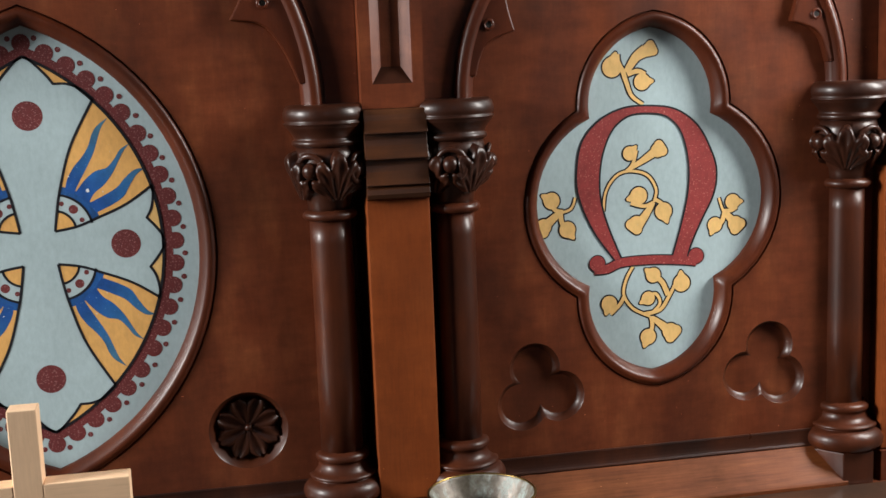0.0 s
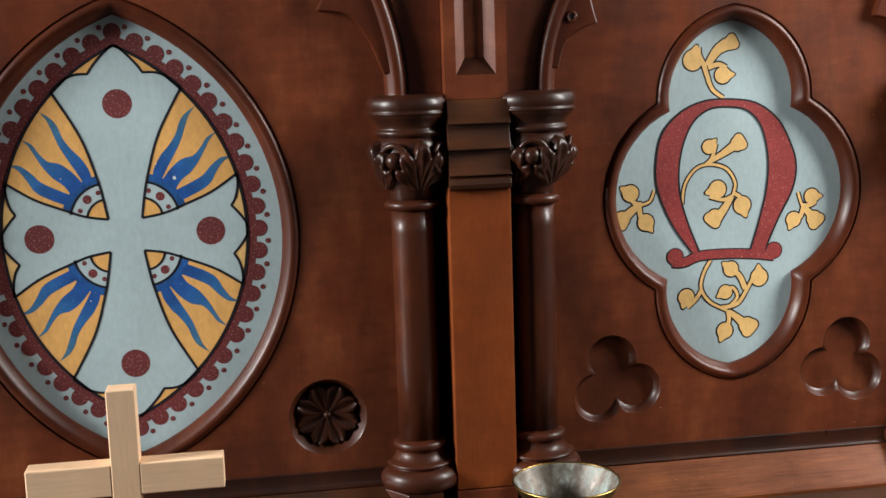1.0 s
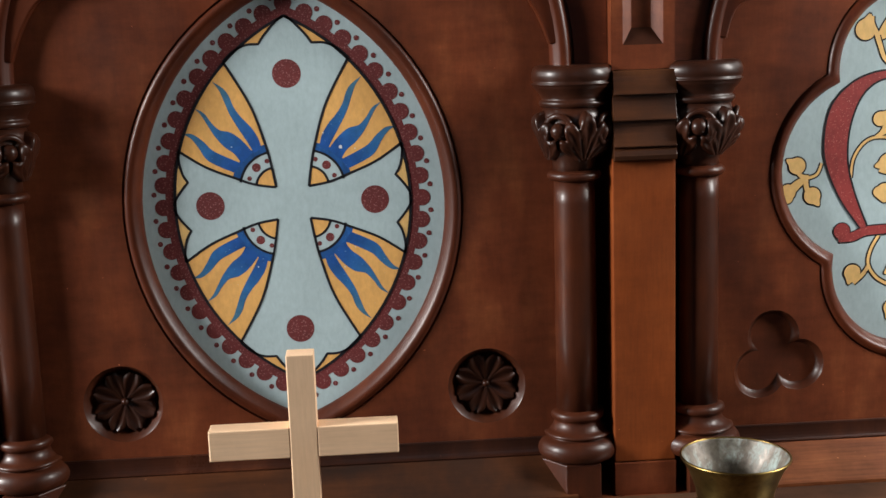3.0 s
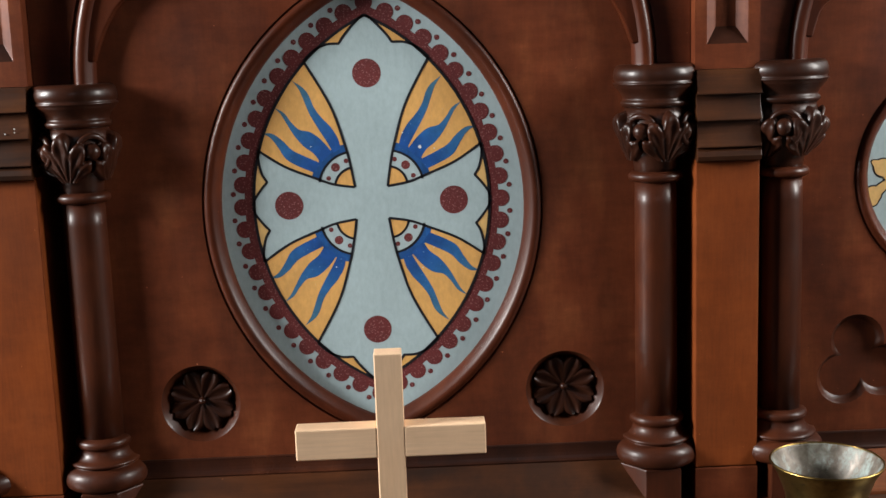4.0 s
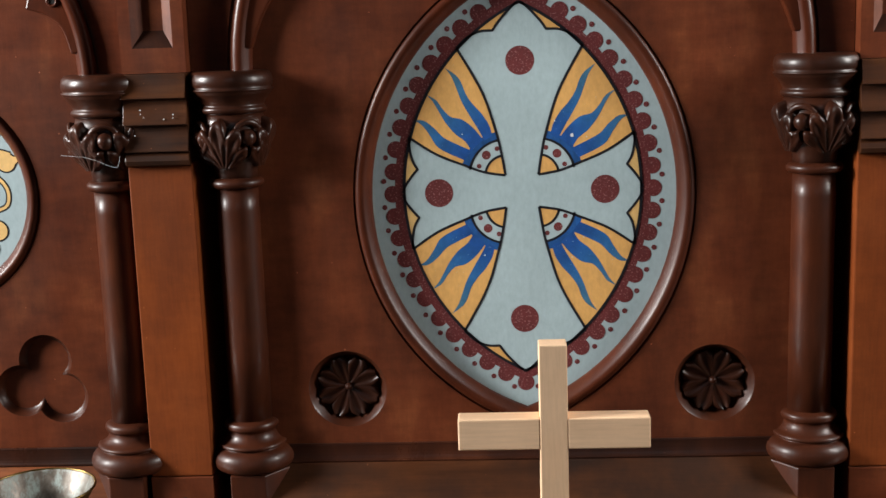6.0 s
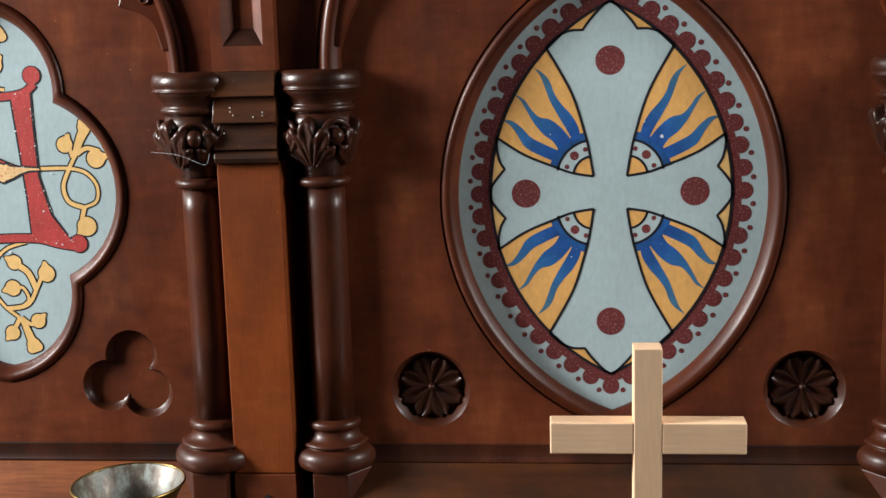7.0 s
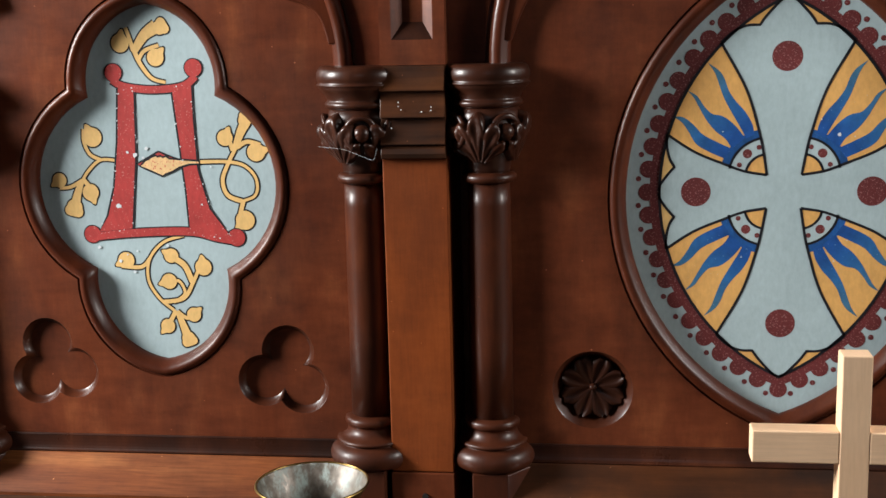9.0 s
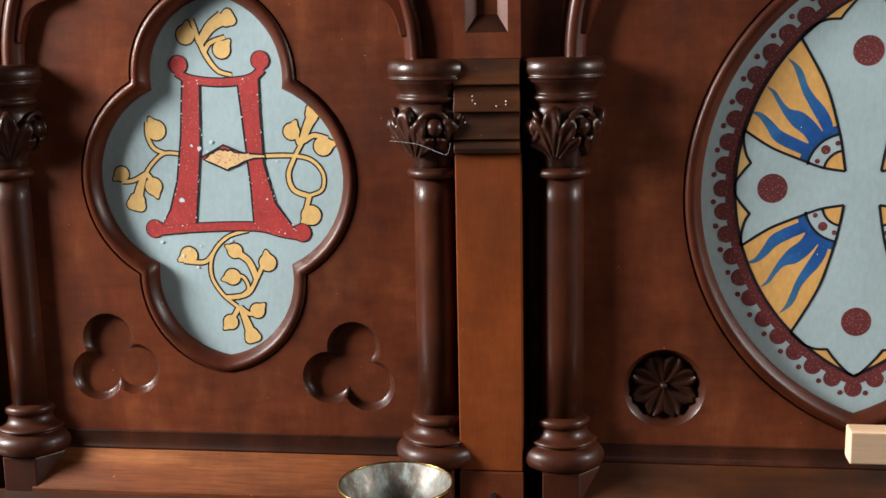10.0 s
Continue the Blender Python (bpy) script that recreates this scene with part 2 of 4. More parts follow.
def foils(arcs, nodes, d, n=18):
    """A closed outline of circular arcs (counter-clockwise), all moved outwards by d."""
    grown = [(x, z, r + d) for x, z, r in arcs]
    ends = [meet(grown[i - 1], grown[i], nodes[i]) for i in range(len(arcs))]
    out = []
    for i, (x, z, r) in enumerate(grown):
        p, q = ends[i], ends[(i + 1) % len(arcs)]
        a, b = math.atan2(p[1] - z, p[0] - x), math.atan2(q[1] - z, q[0] - x)
        while b <= a:
            b += 2 * math.pi
        out += [(x + r * math.cos(a + (b - a) * k / n), z + r * math.sin(a + (b - a) * k / n)) for k in range(n)]
    return out


def vesica(cx, cz, w, h, d=0.0, n=40):
    r = (w * w + h * h) / (2 * w)
    return foils([(cx - (r - w), cz, r), (cx + (r - w), cz, r)], [(cx, cz - h), (cx, cz + h)], d, n)


def quatrefoil(cx, cz, d=0.0):
    s = 1.0
    arcs = [(-0.0299, 0.002, 0.1001), (0.0142, -0.102, 0.0877), (-0.0142, -0.102, 0.0877), (0.0299, 0.002, 0.1001), (-0.0124, 0.107, 0.0829), (0.0124, 0.107, 0.0829)]
    nodes = [(-0.070, 0.093), (-0.0735, -0.089), (0, -0.1885), (0.0735, -0.089), (0.070, 0.093), (0, 0.189)]
    return foils([(cx + x * s, cz + z * s, r * s) for x, z, r in arcs], [(cx + x * s, cz + z * s) for x, z in nodes], d)


def trefoil(cx, cz, turn, d=0.0, r=0.0285, off=0.0245):
    lobes = [(cx + off * math.cos(turn + k * 2 * math.pi / 3), cz + off * math.sin(turn + k * 2 * math.pi / 3), r) for k in range(3)]
    nodes = [(cx + 0.03 * math.cos(turn + (k - 0.5) * 2 * math.pi / 3), cz + 0.03 * math.sin(turn + (k - 0.5) * 2 * math.pi / 3)) for k in range(3)]
    return foils(lobes, nodes, d, 16)


def roundel(cx, cz, r, d=0.0, n=48):
    return [(cx + (r + d) * math.cos(2 * math.pi * i / n), cz + (r + d) * math.sin(2 * math.pi * i / n)) for i in range(n)]


def loft(outline, profile, cap=False):
    """outline(d) swept through (d, y) pairs; capped at the last one if wanted."""
    V, F = [], []
    for d, y in profile:
        V += [(x, y, z) for x, z in outline(d)]
    n = len(V) // len(profile)
    for k in range(len(profile) - 1):
        F += [(k * n + i, (k + 1) * n + i, (k + 1) * n + (i + 1) % n, k * n + (i + 1) % n) for i in range(n)]
    if cap:
        F.append(tuple((len(profile) - 1) * n + i for i in range(n)))
    return V, F


def pierced(outer, holes, y):
    """A flat board with openings."""
    bm = bmesh.new()
    for loop in [outer] + holes:
        vs = [bm.verts.new((x, y, z)) for x, z in loop]
        for i in range(len(vs)):
            bm.edges.new((vs[i - 1], vs[i]))
    bmesh.ops.triangle_fill(bm, use_beauty=True, use_dissolve=False, edges=bm.edges[:], normal=(0, -1, 0))
    bm.verts.index_update()
    V, F = [v.co[:] for v in bm.verts], [tuple(v.index for v in f.verts) for f in bm.faces]
    bm.free()
    return V, F


# ---- the chancel ----
CZ = 1.45            # height of the middle of the cross
LZ = 1.459           # height of the middle of the letter panels
VZ = 1.4455          # middle of the pointed oval
FACE = -0.014        # front of the panelled boards
SIDE = 0.6452         # middle of the side bays
SHELF_Z = 1.13


def setting(name, geo, material, label):
    return tagged(part(name, *geo, material), label, name.split("_")[0], kind="structure")


# unseen room shell, added round the reredos and kept dark against bounce
setting("floor", block(-2.88, 1.83, -6.2, 0.6, -0.1, 0.0), STONE, "worn stone flag floor of the chancel")
setting("ceiling", block(-2.88, 1.83, -6.2, 0.6, 4.2, 4.3), ROOF, "unseen boarded ceiling over the chancel, kept dark to cut bounce")
setting("wall_east", block(-2.88, 1.83, 0.2, 0.4, 0.0, 4.2), PLASTER, "unseen plaster wall behind the reredos, kept dark to cut bounce")


def wall_with_opening(name, along, at, thick, lo, hi, a, b, z0, z1, label):
    spans = [(lo, a, 0, 4.2), (b, hi, 0, 4.2), (a, b, 0, z0), (a, b, z1, 4.2)]
    geo = merged(*[block(at, at + thick, p, q, u, v) if along == "y" else block(p, q, at, at + thick, u, v) for p, q, u, v in spans])
    return tagged(part(name, *geo, PLASTER), label, "wall", kind="structure")


wall_with_opening("wall_south", "y", 1.53, 0.3, -6.2, 0.2, -0.58, -0.18, 1.66, 2.34, "unseen plaster side wall with a window opening, kept dark to cut bounce")
wall_with_opening("wall_north", "y", -2.88, 0.3, -6.2, 0.2, -1.08, -0.38, 1.75, 2.65, "unseen plaster side wall with a window opening, kept dark to cut bounce")
# this opening is added to hold the front fill lamp
wall_with_opening("wall_west", "x", -6.2, 0.3, -2.58, 1.53, -0.3, 1.3, 2.4, 4.0, "unseen dark plaster end wall with an opening for the added front fill")

# ---- the altar shelf ----
altar = thing("altar", "dark wooden altar below the carved reredos", "altar")
part("body", *block(-1.05, 1.05, -0.62, -0.2, 0.0, 0.98), MAHOGANY, altar, bevel=0.004)
part("tabletop", *block(-1.12, 1.12, -0.7, -0.16, 0.98, 1.02), SHELF, altar, bevel=0.005)
gradine = tagged(part("shelf", *block(-1.2, 1.2, -0.36, -0.052, 1.02, SHELF_Z), SHELF, None, bevel=0.003), "dark oak shelf in front of the reredos", "shelf", kind="structure")

# ---- the reredos ----
reredos = thing("reredos", "carved dark mahogany reredos with three painted panels", "reredos")
part("lower_body", *block(-1.15, 1.15, -0.05, 0.19, 0.0, SHELF_Z - 0.004), MAHOGANY, reredos)
part("backing", *block(-1.15, 1.15, 0.07, 0.19, SHELF_Z - 0.004, 2.3), MAHOGANY, reredos)

ROSE_R, ROSE_L, ROSE_Z, ROSE_W = 0.1945, -0.1878, 1.2465, 0.0412
TREFS = [(0.5095, 1.2615, radians(-20)), (0.775, 1.2645, radians(80)), (-0.5125, 1.2595, radians(80)), (-0.772, 1.265, radians(-20))]
VES = lambda d: vesica(0.0012, VZ, 0.1556, 0.225, d)
VES_EDGE, FOIL_EDGE = 0.0185, 0.0175


def bay_board(x0, x1, holes, name="panel_board"):
    rect = [(x0, 1.12), (x1, 1.12), (x1, 2.2), (x0, 2.2)]
    return part(name, *pierced(rect, holes, FACE), MAHOGANY, reredos)


SINK = [(0.0, FACE), (-0.0006, FACE + 0.0006), (-0.0018, FACE + 0.0034), (-0.0036, FACE + 0.0060), (-0.0056, FACE + 0.0082), (-0.0066, FACE + 0.0088)]


def trefoil_sinking(x, z, turn):
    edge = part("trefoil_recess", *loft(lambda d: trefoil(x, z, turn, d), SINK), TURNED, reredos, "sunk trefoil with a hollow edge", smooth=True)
    part("recess_floor", *flat(trefoil(x, z, turn, -0.0064), FACE + 0.0086), MAHOGANY, edge)


def rosette(x, z):
    """A sunk roundel with an eight-petalled flower carved in it."""
    sink = [(0.0, FACE), (-0.002, FACE + 0.002), (-0.0065, FACE + 0.011), (-0.0095, FACE + 0.0155), (-0.011, FACE + 0.016)]
    cup = part("rosette", *loft(lambda d: roundel(x, z, ROSE_W, d), sink, True), TURNED, reredos, "sunk roundel with a carved eight-petalled flower", smooth=True)
    for k in range(8):
        a = radians(22.5 + 45 * k)
        V, F, nu, nv = [], [], 9, 7
        for i in range(nu):
            u = i / (nu - 1)
            r = 0.003 + 0.0298 * u
            half = 0.0014 + 0.0110 * math.sin(min(1.0, u * 1.08) * math.pi * 0.62) * (1 - 0.55 * max(0, u - 0.8) / 0.2)
            for j in range(nv):
                v = j / (nv - 1) * 2 - 1
                rr = r - 0.003 * max(0, u - 0.6) * (abs(v) < 0.2)
                px, pz = rr * math.cos(a) - v * half * math.sin(a), rr * math.sin(a) + v * half * math.cos(a)
                y = FACE + 0.0140 - 0.0085 * (0.25 + 0.75 * u) * (1 - 0.75 * (1 - abs(v)) ** 2) * (1 - abs(v) ** 6) - 0.001
                V.append((x + px, y, z + pz))
        F = [(i * nv + j, (i + 1) * nv + j, (i + 1) * nv + j + 1, i * nv + j + 1) for i in range(nu - 1) for j in range(nv - 1)]
        part("petal", V, F, CARVED, cup, smooth=True)
    V, F = [], []
    for i in range(6):
        t = i / 5 * math.pi / 2
        V += [(x + 0.0042 * math.cos(t) * math.cos(b), FACE + 0.011 - 0.005 * math.sin(t), z + 0.0042 * math.cos(t) * math.sin(b)) for b in [2 * math.pi * k / 12 for k in range(12)]]
    F = [(i * 12 + j, (i + 1) * 12 + j, (i + 1) * 12 + (j + 1) % 12, i * 12 + (j + 1) % 12) for i in range(5) for j in range(12)]
    part("boss", V, F, CARVED, cup, smooth=True)


bay_board(-0.301, 0.301, [VES(VES_EDGE), roundel(ROSE_R, ROSE_Z, ROSE_W), roundel(ROSE_L, ROSE_Z, ROSE_W)])
bay_board(0.403, 0.935, [quatrefoil(SIDE, LZ, FOIL_EDGE)] + [trefoil(*t) for t in TREFS[:2]])
bay_board(-0.935, -0.403, [quatrefoil(-SIDE, LZ, FOIL_EDGE)] + [trefoil(*t) for t in TREFS[2:]])
for t in TREFS:
    trefoil_sinking(*t)
rosette(ROSE_R, ROSE_Z)
rosette(ROSE_L, ROSE_Z)

# bolection mouldings round the painted panels
ROLL = [(0.0, 0.001), (0.0, -0.004), (0.0012, -0.0075), (0.0034, -0.0105), (0.0062, -0.0145), (0.0092, -0.0168), (0.0124, -0.0166), (0.0148, -0.0148), (0.0158, -0.0122), (0.0164, -0.0112), (0.0172, -0.0128), (0.0175, FACE)]
part("vesica_moulding", *loft(VES, [(d * VES_EDGE / FOIL_EDGE, y) for d, y in ROLL]), MOULDED, reredos, "rounded dark moulding with a pointed top", smooth=True)
for s in (1, -1):
    part("quatrefoil_moulding", *loft(lambda d: quatrefoil(s * SIDE, LZ, d), ROLL), MOULDED, reredos, "rounded dark moulding of quatrefoil shape", smooth=True)

# ---- painted panel with the cross ----
cross_panel = tagged(part("painted_panel", *flat(VES(0.004), 0.0), GREY), "grey-blue painted panel with a flaming cross in a pointed oval", "painted panel", "painted panels of the reredos")
LAYER = 0.00006


def layer(k):
    return -LAYER * k


INW, INH = 0.1225, 0.1918
band = loft(lambda d: vesica(0, CZ, INW, INH, d), [(-0.0012, layer(2)), (0.0085, layer(2))])
part("border_band", *band, MAROON, cross_panel, "maroon band with scallops")
# scallops and dots along the border, evenly spaced by arc
LINE = vesica(0, CZ, INW, INH, 0.0108, 200)
OUTER = vesica(0, CZ, INW, INH, 0.0200, 200)
steps = [0.0]
for i in range(1, len(LINE) + 1):
    p, q = LINE[i - 1], LINE[i % len(LINE)]
    steps.append(steps[-1] + math.hypot(p[0] - q[0], p[1] - q[1]))
COUNT = 44
for k in range(COUNT):
    for shift, rr, path in ((0.0, 0.0088, LINE), (0.5, 0.0027, OUTER)):
        want = (k + shift) / COUNT * steps[-1]
        i = min(range(len(LINE)), key=lambda n: abs(steps[n] - want))
        part("scallop" if rr > 0.005 else "border_dot", *disc(*path[i], rr, layer(3), 20), MAROON, cross_panel)
part("cross_field", *flat(vesica(0, CZ, INW, INH, -0.001), layer(4)), GREY, cross_panel)
part("inner_outline", *loft(lambda d: vesica(0, CZ, INW, INH, d), [(-0.0026, layer(9)), (0.0002, layer(9))]), BLACK, cross_panel)
for x, z in ((0, 0.1327), (0, -0.1343), (-0.0855, 0.0), (0.0845, 0.0)):
    part("red_disc", *disc(x, CZ + z, 0.0146, layer(6), 36), MAROON, cross_panel)

RV = (INW * INW + INH * INH) / (2 * INW)


def on_vesica(z):
    return math.sqrt(RV * RV - z * z) - (RV - INW)


def quadrant(sx, sz):
    """A gold field with blue flames between two arms of the cross."""
    P = lambda pts: [(sx * x, CZ + sz * z) for x, z in pts]
    turn = sx * sz
    order = (lambda pts: pts) if turn > 0 else (lambda pts: pts[::-1])
    up = spline([(0.0168, 0.0167), (0.0203, 0.038), (0.0255, 0.0612), (0.0385, 0.1015), (0.0633, 0.1467)], 6)
    low = spline([(0.0168, 0.0167), (0.038, 0.0203), (0.0575, 0.0275), (0.0875, 0.0402), (0.1144, 0.058)], 6)
    arc = [(on_vesica(z), z) for z in [0.058 + (0.1467 - 0.058) * k / 12 for k in range(13)]]
    region = low + arc[1:-1] + up[::-1][:-1]
    gold = part("gold_quadrant", *flat(order(P(region)), layer(5)), GOLD, cross_panel, "gold ochre field with blue flames")
    for line in (up, low):
        part("outline", *ribbon(P(line), 0.0026, 0.0026, layer(9)), BLACK, gold)
    # rings round the inner corner
    c = (0.0168, 0.0167)
    a0, a1 = math.atan2(0.0235, 0.0042), math.atan2(0.0042, 0.0235)

    def ring(r0, r1, y, trim=0.0):
        n, pts, b0, b1 = 12, [], a0 - trim * 0.3, a1 + trim
        pts += [(c[0] + r1 * math.cos(b0 + (b1 - b0) * k / n), c[1] + r1 * math.sin(b0 + (b1 - b0) * k / n)) for k in range(n + 1)]
        pts += [(c[0] + r0 * math.cos(b1 + (b0 - b1) * k / n), c[1] + r0 * math.sin(b1 + (b0 - b1) * k / n)) for k in range(n + 1)]
        return flat(order(P(pts[::-1])), y)
    part("grey_ring", *ring(0.0205, 0.0365, layer(6)), GREY, gold)
    for r in (0.0205, 0.0368):
        part("outline", *ring(r - 0.0012, r + 0.0012, layer(9)), BLACK, gold)
    for ang, rr in ((0.15, 0.0025), (0.54, 0.0046), (0.91, 0.0025)):
        a = a1 + (a0 - a1) * ang
        part("ring_dot", *disc(*P([(c[0] + 0.0286 * math.cos(a), c[1] + 0.0286 * math.sin(a))])[0], rr, layer(7), 16), MAROON, gold)
    part("blue_root", *ring(0.0372, 0.0455, layer(6), 0.06), BLUE, gold)
    flames = [
        ([(0.0296, 0.0572), (0.0325, 0.0682), (0.0393, 0.0796), (0.0483, 0.0898), (0.0551, 0.1), (0.0597, 0.1123), (0.0654, 0.1202), (0.0758, 0.1275)],
         [(0.0376, 0.053), (0.0433, 0.0639), (0.0513, 0.0775), (0.0593, 0.0922), (0.064, 0.1046), (0.0668, 0.1124), (0.0698, 0.1192), (0.0758, 0.1275)]),
        ([(0.0387, 0.0537), (0.0489, 0.0662), (0.0601, 0.0749), (0.0712, 0.0778), (0.0791, 0.0858), (0.0859, 0.0955), (0.096, 0.1013)],
         [(0.0511, 0.0429), (0.0575, 0.0527), (0.0676, 0.0608), (0.0767, 0.0722), (0.0835, 0.0842), (0.0892, 0.0942), (0.096, 0.1013)]),
        ([(0.0511, 0.0429), (0.0674, 0.0506), (0.0798, 0.0575), (0.0888, 0.0671), (0.099, 0.0747), (0.109, 0.0753)],
         [(0.0580, 0.0332), (0.0755, 0.0412), (0.0863, 0.0485), (0.0932, 0.0599), (0.1007, 0.0702), (0.109, 0.0753)])]
    for i, (a, b) in enumerate(flames):
        a, b = P(spline(a, 5)), P(spline(b, 5))
        V = []
        n = len(min(a, b, key=len))
        for k in range(n):
            p, q = a[round(k * (len(a) - 1) / (n - 1))], b[round(k * (len(b) - 1) / (n - 1))]
            V += [(p[0], layer(6.6 + 0.5 * i), p[1]), (q[0], layer(6.6 + 0.5 * i), q[1])]
        part("blue_flame", V, [(2 * k, 2 * k + 1, 2 * k + 3, 2 * k + 2) for k in range(n - 1)], FLAME, gold, "wavy blue flame")



for sx, sz in ((1, 1), (-1, 1), (1, -1), (-1, -1)):
    quadrant(sx, sz)


def tip(name, pts, axis, corner=3):
    """Gold corner between a cusped arm end and the border, in its four mirrored places."""
    for sx, sz in ((1, 1), (-1, 1), (1, -1), (-1, -1)):
        line = [(sx * x, CZ + sz * z) for x, z in spline(pts[:corner + 1], 8)[:-1] + spline(pts[corner:], 8)]
        n = 10
        (xa, za), (xb, zb) = pts[0], pts[-1]
        rim = [(sx * on_vesica(zb + (za - zb) * k / n), CZ + sz * (zb + (za - zb) * k / n)) for k in range(1, n)]
        g = part(name, *flat(line + rim, layer(5)), PALE_GOLD if axis else GOLD, cross_panel)
        part("outline", *ribbon(line, 0.0025, 0.0025, layer(9)), BLACK, g)


tip("gold_tip", [(0.0008, 0.1908), (0.0085, 0.185), (0.0205, 0.172), (0.0268, 0.1630), (0.0395, 0.1625), (0.0520, 0.157), (0.0633, 0.1467)], 0)
tip("gold_tip", [(0.1224, 0.001), (0.1202, 0.008), (0.1135, 0.0175), (0.1068, 0.0252), (0.1115, 0.0335), (0.1143, 0.046), (0.1144, 0.058)], 1)

# ---- painted panels with letters ----


class Letter:
    """A grey-blue quatrefoil panel that carries a letter and sprigs, in millimetres from its middle."""

    def __init__(self, cx, label):
        self.cx, self.cz = cx, LZ
        self.board = tagged(part("painted_panel", *flat(quatrefoil(cx, self.cz, 0.004), 0.0), GREY), label, "painted panel", "painted panels of the reredos")
        self.count = 0
        self.ends = []

    def at(self, pts):
        return [(self.cx + x / 1000, self.cz + z / 1000) for x, z in pts]

    def stem(self, w0, w1, pts):
        line = spline(self.at(pts), 7)
        (ax, az), (bx, bz) = line[-3], line[-1]
        d = Vector((bx - ax, bz - az)).normalized()
        self.ends.append((bx, bz, d, w1))
        w2 = w1 * (0.8 if w1 >= 11.5 else 0.62)
        self.leaf(ribbon(line, w0 / 1000 + 0.0032, w2 / 1000 + 0.0032, 0.0), ribbon(line, w0 / 1000, w2 / 1000, 0.0), "gold_stem")

    def lobe(self, x, z, r):
        """A rounded lobe with a small beak; at the end of a broad petal, a notched heart."""
        (px, pz), = self.at([(x, z)])
        bx, bz, d, w = min(self.ends, key=lambda e: math.hypot(e[0] - px, e[1] - pz))
        side = Vector((-d.y, d.x))
        r = r / 1000 * (1.28 if w >= 11.5 else 1.06)

        def outline(g):
            out = []
            for k in range(40):
                t = 2 * math.pi * k / 40
                if w >= 11.5:
                    rad = r * (0.80 + 0.34 * max(0.0, math.sin(2 * min(abs(math.remainder(t, 2 * math.pi)), math.pi / 2))) + 0.16 * max(0.0, math.cos(t)) ** 60)
                else:
                    rad = r * (0.95 + 0.52 * max(0.0, math.cos(t - lean)) ** 26)
                rad += g
                q = Vector((px, pz)) + rad * (math.cos(t) * d + math.sin(t) * side)
                out.append((q.x, q.y))
            return out
        # the beak leans to the side on which the stem passes the lobe
        away = Vector((bx - px, bz - pz)).dot(side)
        lean = math.copysign(0.55, away) if abs(away) > 0.0015 else 0.0
        self.leaf(flat(outline(0.0016), 0.0), flat(outline(0.0), 0.0), "gold_leaf")

    def leaf(self, edge, gold, name):
        self.count += 1
        lift = lambda geo, k: ([(x, layer(k), z) for x, y, z in geo[0]], geo[1])
        part(name + "_outline", *lift(edge, 2 + 0.05 * self.count), BLACK, self.board)
        part(name, *lift(gold, 5 + 0.06 * self.count), PALE_GOLD, self.board)

    def shape(self, name, pts, colour, k):
        p = self.at(pts)
        ob = part(name, *flat(p, layer(k)), colour, self.board)
        part("outline", *ribbon(p + [p[0]], 0.0021, 0.0021, layer(k + 0.6)), BLACK, ob)
        return ob

    def bar(self, name, pts, width, colour, k):
        line = spline(self.at(pts), 7)
        part(name, *ribbon(line, width, width, layer(k + 0.9)), colour, self.board)
        part("outline", *ribbon(line, width + 0.0028, width + 0.0028, layer(k - 0.6)), BLACK, self.board)

    def ball(self, pts, r, colour, k):
        for x, z in self.at(pts):
            o = part("serif", *disc(x, z, r, layer(k + 1.2)), colour, self.board)
            part("outline", *disc(x, z, r + 0.0011, layer(k - 0.9)), BLACK, o)


omega = Letter(SIDE, "grey-blue painted panel with a red omega and gold leaves")

omega.stem(3.2, 8.9, [(-7.3, 106.5), (-20.0, 116.2), (-26.2, 131.6), (-29.8, 143.2)])
omega.stem(6.4, 16.6, [(-26.0, 141.8), (-15.0, 157.1), (-4.0, 163.9)])
omega.stem(5.1, 7.6, [(-24.8, 139.4), (-13.2, 142.5), (-4.3, 138.6)])
omega.stem(5.1, 6.4, [(-28.6, 140.7), (-34.8, 153.0), (-35.3, 161.4)])
omega.stem(2.5, 5.1, [(-54.1, -7.9), (-51.2, 13.7), (-39.3, 30.3), (-23.1, 34.9), (-3.7, 29.5), (6.5, 13.4), (3.8, -0.8)])
omega.stem(3.2, 12.7, [(-27.6, 35.2), (-8.1, 45.9), (6.3, 55.0)])
omega.stem(3.8, 5.7, [(-26.3, 35.1), (-19.8, 42.8), (-15.7, 57.4)])
omega.stem(3.8, 6.4, [(3.8, -0.8), (-7.4, -4.5), (-23.0, -0.4)])
omega.stem(3.8, 7.6, [(3.8, 2.9), (12.3, -2.6), (16.1, -11.6)])
omega.stem(5.1, 14.0, [(3.1, -0.8), (-5.6, -14.0), (-14.2, -24.8)])
omega.stem(2.5, 5.1, [(-85.9, 9.5), (-91.2, -2.5), (-104.0, -6.6)])
omega.stem(5.1, 6.4, [(-100.2, -5.6), (-109.0, -2.6), (-116.3, 10.1)])
omega.stem(5.1, 14.0, [(-101.5, -5.6), (-110.5, -11.2), (-120.9, -20.4)])
omega.stem(5.1, 8.9, [(-102.8, -6.7), (-101.7, -16.7), (-96.2, -25.7)])
omega.stem(2.5, 5.1, [(79.8, -0.3), (83.1, -10.7), (86.5, -18.5)])
omega.stem(5.1, 6.4, [(85.8, -15.9), (94.5, -15.2), (101.2, -11.8)])
omega.stem(5.1, 8.9, [(86.5, -17.2), (83.1, -27.2), (75.7, -33.0)])
omega.stem(5.1, 12.7, [(86.5, -17.2), (91.8, -22.6), (99.2, -30.7)])
